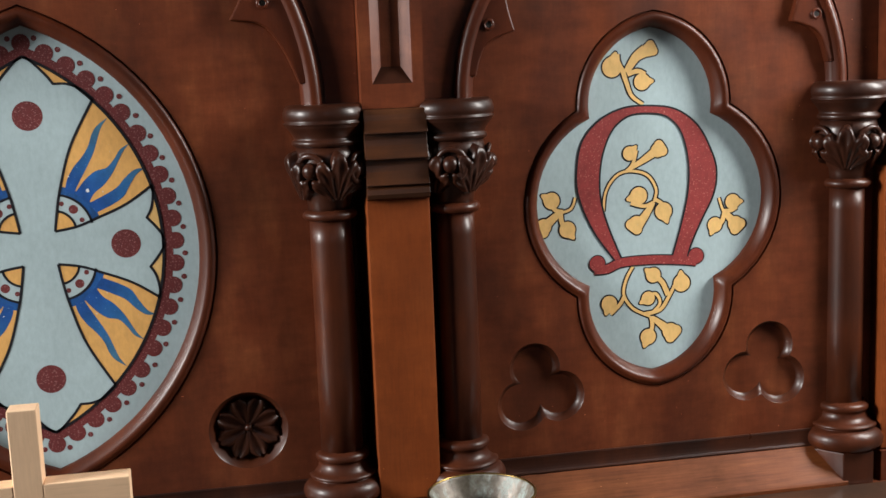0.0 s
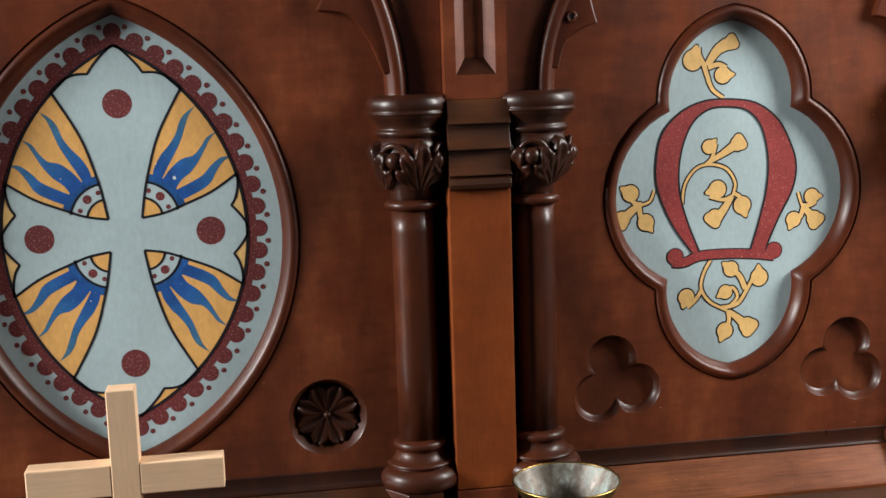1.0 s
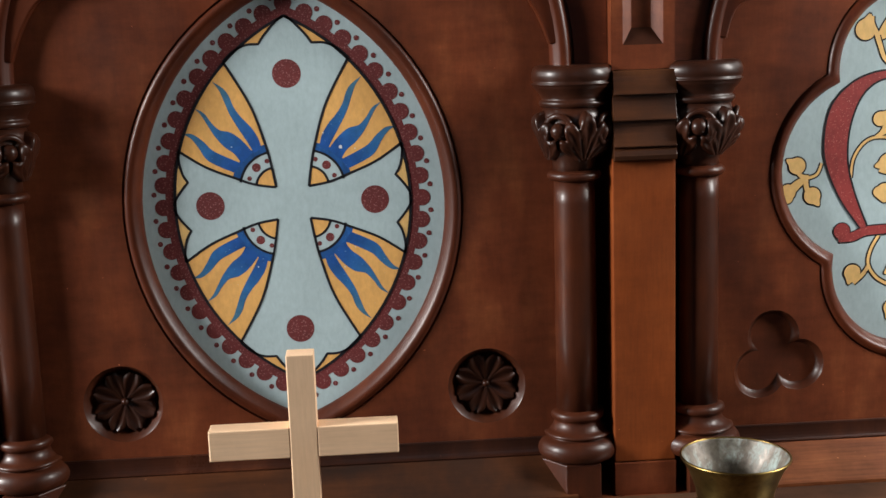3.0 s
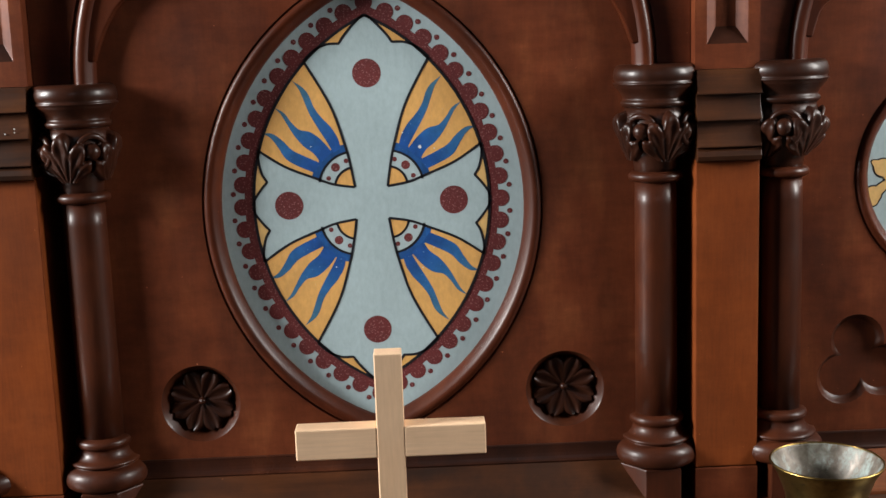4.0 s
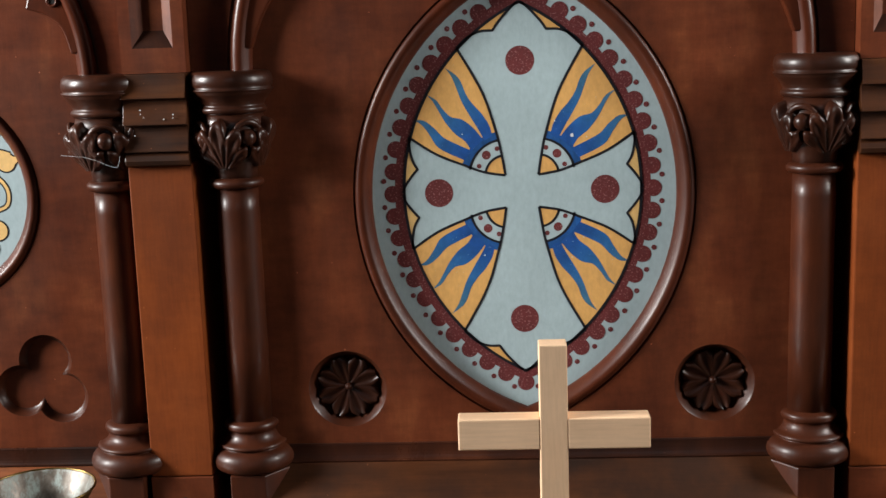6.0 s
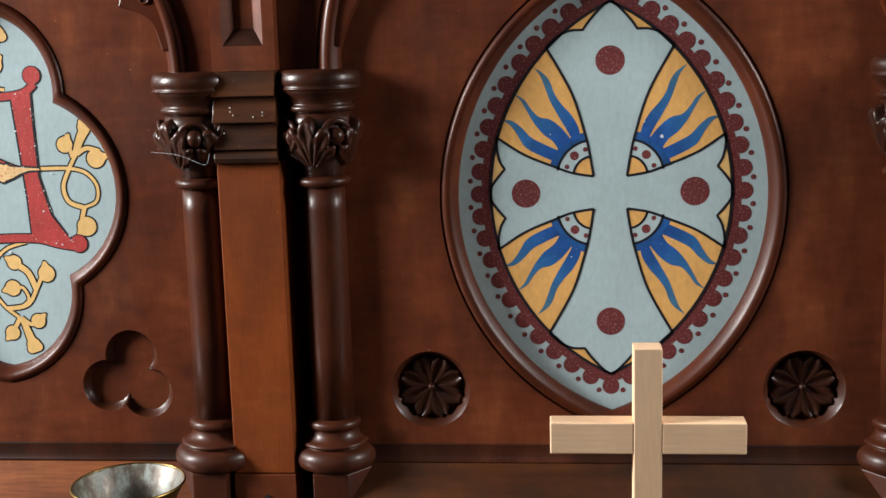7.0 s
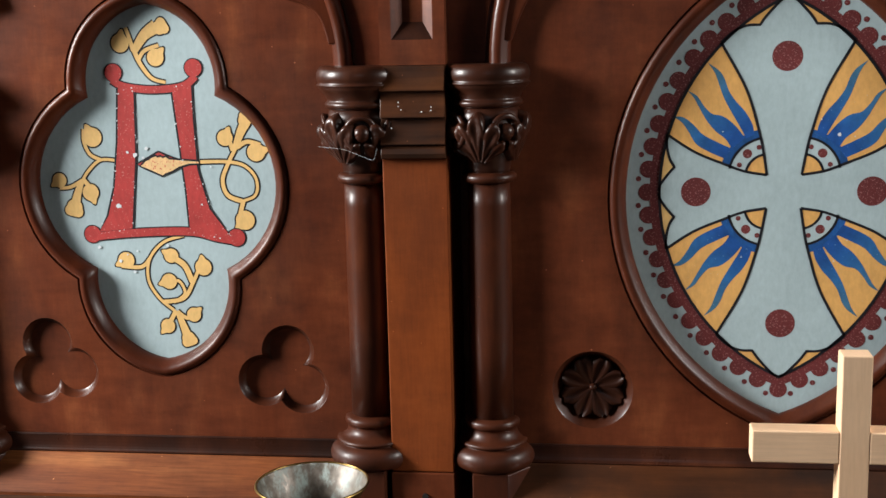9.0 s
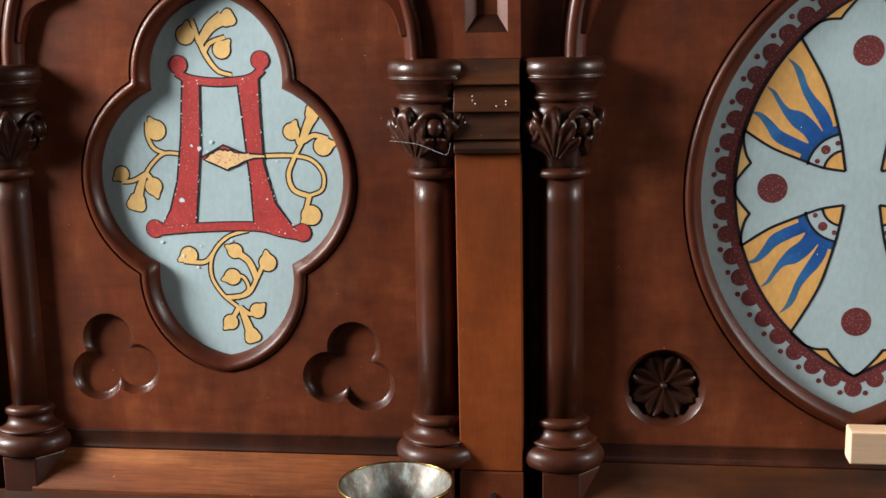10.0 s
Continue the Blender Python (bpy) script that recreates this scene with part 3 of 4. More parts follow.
omega.stem(3.2, 5.1, [(-21.4, -70.9), (-29.4, -85.0), (-32.3, -101.9), (-22.0, -118.0), (-2.3, -128.6)])
omega.stem(3.8, 7.6, [(-31.7, -103.2), (-37.7, -113.0), (-48.4, -122.4)])
omega.stem(4.5, 5.7, [(-8.9, -125.5), (9.7, -121.8), (20.5, -107.2), (28.6, -92.4)])
omega.stem(5.7, 8.9, [(19.2, -105.8), (12.7, -91.2), (3.5, -82.9)])
omega.stem(3.2, 5.7, [(1.7, -123.7), (9.8, -114.1), (4.6, -103.4), (-4.7, -106.6)])
omega.stem(4.5, 7.6, [(-1.0, -128.7), (0.2, -140.4), (-4.6, -152.9)])
omega.stem(4.5, 14.0, [(0.3, -130.1), (10.9, -138.7), (20.1, -147.2)])
omega.lobe(-41.9, 147.9, 10.8)
omega.lobe(-0.2, 164.9, 7.0)
omega.lobe(-8.3, 130.9, 8.9)
omega.lobe(8.9, 56.1, 7.6)
omega.lobe(-23.5, 54.1, 7.6)
omega.lobe(-13.8, 7.1, 9.6)
omega.lobe(14.8, -11.5, 9.6)
omega.lobe(-16.8, -23.3, 8.3)
omega.lobe(-112.6, 7.4, 8.9)
omega.lobe(-122.2, -20.3, 8.3)
omega.lobe(-95.6, -25.1, 8.9)
omega.lobe(95.9, -5.7, 8.3)
omega.lobe(75.0, -30.5, 8.3)
omega.lobe(99.2, -30.7, 8.3)
omega.lobe(-49.5, -110.8, 8.9)
omega.lobe(35.3, -93.5, 9.6)
omega.lobe(2.2, -82.2, 8.3)
omega.lobe(-4.1, -107.9, 7.6)
omega.lobe(-4.6, -151.6, 8.9)
omega.lobe(21.5, -147.3, 8.9)
omega_outer = [(-42.1, -63.2), (-66.1, -28.9), (-82.0, 9.3), (-83.9, 40.1), (-76.9, 70.3), (-57.5, 91.8), (-31.7, 103.4), (-2.8, 105.1), (29.5, 100.0), (55.6, 80.9), (72.0, 50.3), (77.2, 28.1), (73.1, 3.2), (58.4, -25.6), (46.2, -52.1), (42.1, -66.5)]
omega_inner = [(23.5, -64.6), (33.7, -32.2), (42.6, 5.0), (44.2, 39.3), (36.5, 73.2), (21.0, 91.2), (0.3, 96.4), (-24.2, 94.5), (-43.6, 79.0), (-55.7, 47.8), (-57.7, 11.0), (-49.3, -23.8), (-34.3, -61.2)]
omega_bar = [(-65.7, -71.6), (-50.7, -71.4), (-34.4, -65.6), (-1.6, -64.7), (31.5, -67.0), (52.8, -70.4)]
omega_discs = [(-62.3, -64.9), (52.2, -64.0)]
out_line, in_line = spline(omega_outer, 5), spline(omega_inner, 5)
omega.shape("red_letter", (out_line + in_line)[::-1], DULL_RED, 9)
omega.bar("letter_foot", omega_bar, 0.0095, DULL_RED, 9)
omega.ball(omega_discs, 0.0088, DULL_RED, 9)

alpha = Letter(-SIDE, "grey-blue painted panel with a red alpha and gold leaves")

alpha.stem(3.0, 8.3, [(16.7, 108.4), (2.0, 113.2), (-9.1, 127.7), (-15.9, 143.8)])
alpha.stem(7.1, 17.8, [(-14.9, 141.5), (-3.2, 157.2), (10.4, 166.0)])
alpha.stem(4.7, 5.9, [(-16.0, 141.5), (-19.9, 156.3), (-23.0, 165.5)])
alpha.stem(4.1, 5.9, [(-11.9, 130.6), (-4.1, 141.3), (11.7, 146.7)])
alpha.stem(3.0, 5.3, [(-42.5, 27.4), (-60.8, 28.0), (-75.2, 16.2), (-83.4, 4.3)])
alpha.stem(3.6, 5.9, [(-59.6, 28.0), (-71.5, 34.0), (-77.4, 47.0), (-77.0, 61.2)])
alpha.stem(4.1, 5.3, [(-82.0, 6.7), (-96.1, -0.5), (-108.7, -1.7)])
alpha.stem(4.7, 8.3, [(-81.9, 7.9), (-76.2, 0.7), (-73.1, -7.7)])
alpha.stem(5.3, 14.2, [(-83.3, 5.5), (-89.3, -8.9), (-93.5, -24.6)])
alpha.stem(3.6, 4.7, [(48.4, 25.2), (78.3, 25.1), (97.2, 20.3), (108.5, 6.3), (106.7, -10.2), (92.1, -16.7)])
alpha.stem(4.7, 5.9, [(92.1, -16.7), (76.7, -10.2), (72.0, 5.2), (78.1, 21.6), (88.5, 40.2)])
alpha.stem(5.9, 14.2, [(87.3, 39.0), (93.9, 55.2), (100.3, 66.7)])
alpha.stem(4.7, 5.9, [(84.8, 36.7), (81.7, 48.4), (79.9, 61.1)])
alpha.stem(4.7, 7.1, [(89.7, 40.2), (100.6, 45.9), (114.7, 42.4)])
alpha.stem(4.7, 7.1, [(93.3, -16.1), (90.5, -25.6), (87.6, -36.3)])
alpha.stem(3.0, 5.3, [(26.2, -53.2), (2.6, -60.6), (-13.9, -78.9), (-16.5, -102.2), (-5.8, -121.7), (9.6, -135.1)])
alpha.stem(3.6, 7.1, [(-13.2, -77.7), (-23.7, -87.5), (-46.0, -86.5)])
alpha.stem(4.7, 5.9, [(-1.1, -126.0), (21.5, -121.4), (33.5, -102.9), (41.7, -85.8)])
alpha.stem(5.9, 10.7, [(32.2, -104.2), (24.5, -85.9), (10.3, -76.3)])
alpha.stem(3.0, 5.3, [(10.1, -126.5), (23.0, -116.5), (17.5, -103.1), (6.3, -104.4)])
alpha.stem(4.7, 7.1, [(12.1, -135.1), (5.3, -146.4), (-1.4, -153.9)])
alpha.stem(4.7, 13.0, [(13.3, -136.3), (18.7, -151.1), (24.1, -167.2)])
alpha.stem(4.1, 6.5, [(13.3, -136.3), (24.0, -143.6), (33.0, -137.3)])
alpha.lobe(-29.9, 149.7, 9.5)
alpha.lobe(13.9, 164.8, 7.1)
alpha.lobe(7.4, 134.3, 8.9)
alpha.lobe(-67.8, 52.3, 10.1)
alpha.lobe(-108.1, 6.7, 7.7)
alpha.lobe(-74.2, -6.5, 8.9)
alpha.lobe(-93.3, -22.2, 8.3)
alpha.lobe(77.0, 50.1, 8.3)
alpha.lobe(99.1, 67.9, 6.5)
alpha.lobe(109.6, 34.9, 9.5)
alpha.lobe(94.2, -36.9, 10.1)
alpha.lobe(-40.0, -80.3, 8.9)
alpha.lobe(45.3, -87.6, 8.9)
alpha.lobe(10.4, -75.1, 7.7)
alpha.lobe(6.4, -103.2, 8.3)
alpha.lobe(1.8, -152.6, 7.7)
alpha.lobe(24.1, -166.0, 7.1)
alpha.lobe(31.6, -139.8, 7.7)
alpha_left = [(-36.3, 106.2), (-17.9, 100.2), (-20.7, 33.8), (-29.8, -46.2), (-68.5, -50.0), (-57.4, -31.8), (-47.9, -0.6), (-41.2, 46.8)]
alpha_right = [(22.2, 99.8), (44.7, 107.5), (44.6, 69.5), (46.2, 17.0), (56.8, -24.4), (79.5, -56.6), (32.5, -49.6), (31.1, -6.6), (26.3, 52.2)]
alpha_top = [(-41.9, 112.1), (-28.5, 105.0), (1.4, 101.2), (34.4, 104.2), (49.2, 114.3)]
alpha_bottom = [(-78.8, -54.9), (-28.9, -50.4), (32.6, -49.0), (62.6, -55.5), (84.3, -59.0)]
alpha_discs = [(-39.6, 119.5), (47.2, 122.9), (-75.5, -51.8), (83.8, -55.4)]
alpha.shape("red_letter", alpha_left[::-1], RED, 9)
alpha.shape("red_letter", alpha_right[::-1], RED, 9)
alpha.bar("letter_head", alpha_top, 0.0075, RED, 9)
alpha.bar("letter_foot", alpha_bottom, 0.0085, RED, 9)
alpha.ball(alpha_discs, 0.0092, RED, 9)
alpha.shape("red_diamond", [(-20.6, 23.7), (-8.6, 29.7), (3.8, 36.7), (14.4, 32.1), (24.4, 29.3), (8.4, 25.3), (-15.6, 20.3)][::-1], RED, 10.5)
alpha.shape("gold_boss", [(-17.6, 21.3), (-13.2, 24.9), (-11.2, 27.3), (-6.6, 28.9), (-5.2, 30.5), (0.4, 32.5), (2.8, 31.3), (6.0, 32.1), (8.4, 30.5), (11.6, 31.7), (15.4, 29.1), (22.4, 28.5), (36.4, 27.3), (47.4, 26.5), (48.0, 22.9), (36.4, 22.5), (26.4, 19.7), (18.4, 15.3), (10.4, 12.5), (6.8, 10.3), (-1.6, 14.1), (-11.6, 18.5)][::-1], WORN_GOLD, 11.5)

# ---- columns ----
COL_Y = -0.013
UP = 0.006           # lift of the capitals


def palmette(cx, cy, ang, r, k):
    """One carved leaf of a capital: scooped fingers that spread from the neck and roll outwards at their tips."""
    V, nu, nh = [], 45, 33
    half = radians(42)
    for i in range(nh):
        h = i / (nh - 1)
        z = 1.486 + 0.0545 * h
        body = r * 1.04 + (k * 0.80 - r * 1.04) * math.sin(min(1.0, h * 1.75) * math.pi / 2) ** 1.2 - 0.0035 * max(0.0, (h - 0.75) / 0.25) ** 2
        for j in range(nu):
            a = (j / (nu - 1) * 2 - 1) * half
            u, v = a * 0.040, 0.0545 * h + 0.006
            phi, rho = math.atan2(u, v), math.hypot(u, v)
            f = phi / 0.46
            near = f - round(f)
            length = 0.056 * (1 - 0.10 * min(2.2, abs(phi / 0.46)) ** 1.5) * (1 - 0.9 * near * near)
            inside = 1 / (1 + math.exp((rho - length) * 1500)) * (1 / (1 + math.exp((abs(phi) - 1.12) * 30)))
            finger = (1 - (2 * abs(near)) ** 2.6) * 0.0042
            scoop = -0.0022 * math.exp(-(near / 0.2) ** 2) * min(1.0, rho / 0.03)
            roll = 0.0038 * math.exp(-((rho - 0.86 * length) / 0.008) ** 2)
            lift = inside * (0.0030 + finger + scoop + roll) - 0.0050 * (1 - inside)
            q = body + lift
            V.append((cx + q * math.cos(ang + a), cy + q * math.sin(ang + a), z))
    return V, [(i * nu + j, i * nu + j + 1, (i + 1) * nu + j + 1, (i + 1) * nu + j) for i in range(nh - 1) for j in range(nu - 1)]


def crook(cx, cy, ang, r, z, turn):
    """The stalk that curls over a bud: a tapering arc on the face of the bell."""
    V, n, m = [], 18, 8
    for i in range(n):
        t = i / (n - 1)
        a = radians(-60 + 265 * t) if turn > 0 else radians(240 - 265 * t)
        rad = 0.0165 - 0.0035 * t
        u, w = rad * math.cos(a) * 1.0, rad * math.sin(a)
        thick = 0.0040 - 0.0016 * t
        for j in range(m):
            b = 2 * math.pi * j / m
            du = thick * math.cos(b)
            q = r + 0.0005 + thick * 0.9 * math.sin(b)
            th = ang + (u + du * math.cos(a)) / r
            V.append((cx + q * math.cos(th), cy + q * math.sin(th), z + w + du * math.sin(a)))
    return V, [(i * m + j, i * m + (j + 1) % m, (i + 1) * m + (j + 1) % m, (i + 1) * m + j) for i in range(n - 1) for j in range(m)]


def knob(x, y, z, r):
    V, F, n, m = [], [], 10, 7
    for i in range(m):
        t = math.pi * i / (m - 1)
        V += [(x + r * math.sin(t) * math.cos(2 * math.pi * k / n), y + r * math.sin(t) * math.sin(2 * math.pi * k / n), z + r * math.cos(t)) for k in range(n)]
    F = [(i * n + k, (i + 1) * n + k, (i + 1) * n + (k + 1) % n, i * n + (k + 1) % n) for i in range(m - 1) for k in range(n)]
    return V, F


def column(x, r, cap, splay, turn):
    col = part("column", *lathe([(r, 1.205), (r * 1.0, 1.30), (r * 0.985, 1.44), (r * 0.97, 1.4655)], x, COL_Y, 48), TURNED, reredos, "turned mahogany column with a leaf capital", smooth=True)
    k = cap
    abacus = [(k * 0.60, 1.5390), (k * 0.76, 1.5396), (k * 0.815, 1.5415), (k * 0.83, 1.5436), (k * 0.815, 1.5458), (k * 0.77, 1.5472), (k * 0.775, 1.5490), (k * 0.82, 1.5530), (k * 0.91, 1.5580), (k * 0.965, 1.5606), (k * 0.97, 1.5622), (k * 1.0, 1.5626), (k * 1.0, 1.5642), (k * 0.955, 1.5650), (k * 0.985, 1.5672), (k * 1.0, 1.5705), (k * 0.995, 1.5745), (k * 0.965, 1.5785), (k * 0.91, 1.5812), (k * 0.82, 1.5822)]
    part("abacus", *lathe(abacus, x, COL_Y, 48), CARVED, col, smooth=True)
    bell = [(r * 0.96, 1.470), (r * 1.0, 1.480), (r * 1.04, 1.486), (k * 0.72, 1.500), (k * 0.78, 1.512), (k * 0.78, 1.530), (k * 0.72, 1.541)]
    part("bell", *lathe(bell, x, COL_Y, 40), CARVED, col, smooth=True)
    for i in range(4):
        a = turn + i * math.pi / 2
        part("carved_leaf", *palmette(x, COL_Y, a, r, k), CARVED, col, smooth=True)
        b = a + math.pi / 4
        part("bud", *knob(x + k * 0.86 * math.cos(b), COL_Y + k * 0.86 * math.sin(b), 1.5165, 0.0088), CARVED, col, smooth=True)
        part("stalk", *crook(x, COL_Y, b, k * 0.86, 1.5175, splay), CARVED, col, smooth=True)
    ring = [(r * 0.95, 1.4635), (r * 1.14, 1.4642), (r * 1.26, 1.4668), (r * 1.28, 1.4690), (r * 1.26, 1.4712), (r * 1.14, 1.4740), (r * 0.95, 1.4748)]
    part("necking_ring", *lathe(ring, x, COL_Y, 48), TURNED, col, smooth=True)
    e = k - 0.0445
    base = [(0.0360 + e, 1.1657), (0.0405 + e, 1.1664), (0.0436 + e, 1.1692), (0.0452 + e, 1.1735), (0.0455 + e, 1.1775), (0.0440 + e, 1.1825), (0.0408 + e, 1.1866), (0.0368 + e, 1.1888), (0.0352 + e, 1.1894), (0.0350 + e, 1.1904), (0.0374 + e, 1.1910), (0.0380 + e, 1.1926), (0.0372 + e, 1.1944), (0.0335 + e, 1.1955), (0.0295, 1.1978), (0.0268, 1.2012), (0.0256, 1.2050), (0.0254, 1.2078), (0.0272, 1.2084), (0.0284, 1.2104), (0.0288, 1.2126), (0.0282, 1.2150), (0.0262, 1.2170), (0.0236, 1.2178), (r * 0.98, 1.2190)]
    part("base_moulding", *lathe(base, x, COL_Y, 48), TURNED, col, smooth=True)
    # plinth: a square block whose inner corner is splayed back to the board
    h = 0.0185
    tip_x = x + splay * (h + 0.030)
    pts = [(x - splay * h, FACE + 0.002), (x - splay * h, -0.0505), (x + splay * h, -0.0505), (tip_x, FACE + 0.002)]
    V = [(px, py, z) for z in (SHELF_Z - 0.004, 1.1655) for px, py in pts]
    part("plinth", V, [(0, 1, 2, 3), (7, 6, 5, 4), (0, 4, 5, 1), (1, 5, 6, 2), (2, 6, 7, 3), (3, 7, 4, 0)], TURNED, col, bevel=0.0012)
    return col


FRONT = -math.pi / 2
column(0.2915, 0.0222, 0.0428, -1, FRONT + radians(12))
column(-0.2915, 0.0222, 0.0428, 1, FRONT - radians(12))
column(0.4228, 0.0212, 0.0445, 1, FRONT + radians(30))
column(-0.4195, 0.0212, 0.0445, -1, FRONT - radians(35))
for sx in (1, -1):
    column(sx * 0.871, 0.0212, 0.0445, -sx, FRONT - sx * radians(30))


# ---- piers between the bays ----


def pier(x, up=0.0):
    w = 0.0325
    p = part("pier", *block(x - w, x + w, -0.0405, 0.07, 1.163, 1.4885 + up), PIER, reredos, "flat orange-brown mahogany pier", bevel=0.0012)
    part("pier_foot", *block(x - w - 0.0006, x + w + 0.0006, -0.0425, 0.07, SHELF_Z - 0.004, 1.1622), MAHOGANY, p, bevel=0.0008)
    q = w - 0.0003
    prof = [(0.07, 1.577)]
    for top, low in ((1.577, 1.553), (1.5525, 1.527), (1.5265, 1.5005)):
        prof += [(-0.0425 - 0.0065 * t ** 2.2, top + (low + 0.0015 - top) * t) for t in (0.0, 0.25, 0.5, 0.75, 0.9, 1.0)] + [(-0.0492, low)]
    prof += [(-0.0445, 1.4995), (-0.048, 1.4965), (-0.0492, 1.4915), (-0.0475, 1.487), (-0.0425, 1.4855), (0.07, 1.4855)]
    prof = [(y, z + up) for y, z in prof]
    part("weathering", *extrude_profile(prof, x - q, x + q), OFFSET, p, "three sloping offsets above a roll", bevel=0.0006)
    # upper stage with a sunk, pointed-stop panel
    u, z0, g = w - 0.0002, 1.5775 + up, 0.0205
    zb, zt = 1.602 + up, 2.2
    V = [(x - u, -0.037, z0), (x + u, -0.037, z0), (x + u, -0.037, zt), (x - u, -0.037, zt),
         (x - g, -0.037, zb), (x + g, -0.037, zb), (x + g, -0.037, zt), (x - g, -0.037, zt),
         (x - 0.010, -0.029, zb + 0.017), (x + 0.010, -0.029, zb + 0.017), (x + 0.010, -0.029, zt), (x - 0.010, -0.029, zt),
         (x - u, 0.07, z0), (x + u, 0.07, z0), (x + u, 0.07, zt), (x - u, 0.07, zt)]
    F = [(0, 1, 5, 4), (1, 2, 6, 5), (3, 0, 4, 7), (5, 6, 10, 9), (7, 4, 8, 11), (8, 9, 10, 11), (1, 13, 14, 2), (0, 3, 15, 12), (0, 12, 13, 1)]
    part("upper_stage", V, F, MAHOGANY, p, "upper pier with a sunk panel")
    # stop facet in darker wood: the sunk panel's shade is in its colour
    part("panel_stop", [V[i] for i in (4, 5, 9, 8)], [(0, 1, 2, 3)], CARVED, p, "sloping stop with its shade put into the colour")
    return p


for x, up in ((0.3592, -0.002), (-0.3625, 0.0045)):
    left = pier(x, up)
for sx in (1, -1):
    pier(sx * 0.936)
knot = part("plug", *lathe([(0.0001, 0.0), (0.0032, 0.0), (0.0032, 0.002), (0.0001, 0.002)], 0, 0, 14), DARK, left, "dark round plug")
knot.matrix_basis = pose(-0.3605, -0.0422, 1.137, 90, 0, 0)

# ---- arches ----


def arch(cx, span, lift, name):
    """A moulded arch rib from capital to capital; lift makes it pointed."""
    r = span + lift
    prof = [(0.0, -0.014), (0.0, -0.0235), (-0.003, -0.0270), (-0.0075, -0.0290), (-0.012, -0.0278), (-0.0145, -0.0240), (-0.0165, -0.0228), (-0.019, -0.0195), (-0.0205, -0.014)]
    for s in (1, -1):
        V, n = [], 28
        top = math.acos(lift / r) if lift else math.pi / 2
        for i in range(n):
            a = top * i / (n - 1)
            for d, y in prof:
                V.append((cx + s * (-lift + (r + d) * math.cos(a)), y, 1.5805 + (r + d) * math.sin(a)))
        m = len(prof)
        part(name, V, [(i * m + j, (i + 1) * m + j, (i + 1) * m + j + 1, i * m + j + 1) for i in range(n - 1) for j in range(m - 1)], MOULDED, reredos, "moulded arch rib", smooth=True)


arch(0.0, 0.2885, 0.0, "arch_rib")
arch(SIDE, 0.2192, 0.0, "arch_rib")
arch(-SIDE, 0.2192, 0.0, "arch_rib")


def spandrel(cx, s, span, edge):
    """The board between an arch rib and the pier beside it, with a narrow groove along the rib."""
    r = span + 0.0042
    pts = [(edge, 1.577), (edge, 2.2), (cx, 2.2)]
    pts += [(cx + s * r * math.cos(a), 1.5805 + r * math.sin(a)) for a in [math.pi / 2 * (1 - k / 24) for k in range(25)]] + [(cx + s * r, 1.577)]
    part("spandrel", *slab(pts, -0.0195, FACE + 0.0005), MAHOGANY, reredos)
    part("spandrel_back", *block(min(edge, cx + s * span), max(edge, cx + s * span), FACE + 0.001, 0.06, 1.577, 2.2), MAHOGANY, reredos)


spandrel(0.0, 1, 0.2885, 0.3262)
spandrel(0.0, -1, 0.2885, -0.3296)
spandrel(SIDE, -1, 0.2192, 0.3922)
spandrel(-SIDE, 1, 0.2192, -0.3956)
spandrel(SIDE, 1, 0.2192, 0.9030)
spandrel(-SIDE, -1, 0.2192, -0.9030)


def cusp(cx, s, lower, hole, upper, r_in):
    """The hooked cusp that grows out of an arch rib: lower and upper edges meet in its tip."""
    low, up = spline(lower, 8), spline(upper, 8)
    a0 = math.asin((low[-1][1] - 1.5805) / r_in)
    a1 = math.asin((up[0][1] - 1.5805) / r_in)
    rim = [((r_in + 0.011) * math.cos(a), 1.5805 + (r_in + 0.011) * math.sin(a)) for a in [a0 + (a1 - a0) * k / 10 for k in range(0, 11)]]
    pts = [(cx + s * x, z) for x, z in low + rim + up[:-1]]
    c = part("cusp", *slab(pts, -0.0245, FACE + 0.001), MOULDED, reredos, "hooked cusp with a drilled hole", bevel=0.0022)
    hx, hz = hole
    V, n = [], 16
    for rad, y in ((0.0062, -0.0249), (0.0050, -0.0266), (0.0036, -0.0255), (0.0030, -0.0248)):
        V += [(cx + s * hx + rad * math.cos(2 * math.pi * i / n), y, hz + rad * math.sin(2 * math.pi * i / n)) for i in range(n)]
    part("hole_rim", V, [(k * n + i, k * n + (i + 1) % n, (k + 1) * n + (i + 1) % n, (k + 1) * n + i) for k in range(3) for i in range(n)], MOULDED, c, smooth=True)
    # flat dark disc paints the shade of a bored hole; nothing is cut
    part("drilled_hole", *disc(cx + s * hx, hz, 0.0034, -0.0250, 16), DARK, c)


for s in (1, -1):
    for cx in (SIDE, -SIDE):
        cusp(cx, s, [(0.1539, 1.6483), (0.175, 1.6415), (0.1885, 1.6290), (0.1965, 1.603)], (0.182, 1.6555), [(0.1640, 1.6910), (0.1600, 1.6700), (0.1539, 1.6483)], 0.1987)
    cusp(0.0, s, [(0.2012, 1.668), (0.233, 1.6625), (0.2530, 1.636), (0.2665, 1.603)], (0.2345, 1.684), [(0.2170, 1.7370), (0.2165, 1.7000), (0.2012, 1.668)], 0.268)

# ---- sills below the bays ----


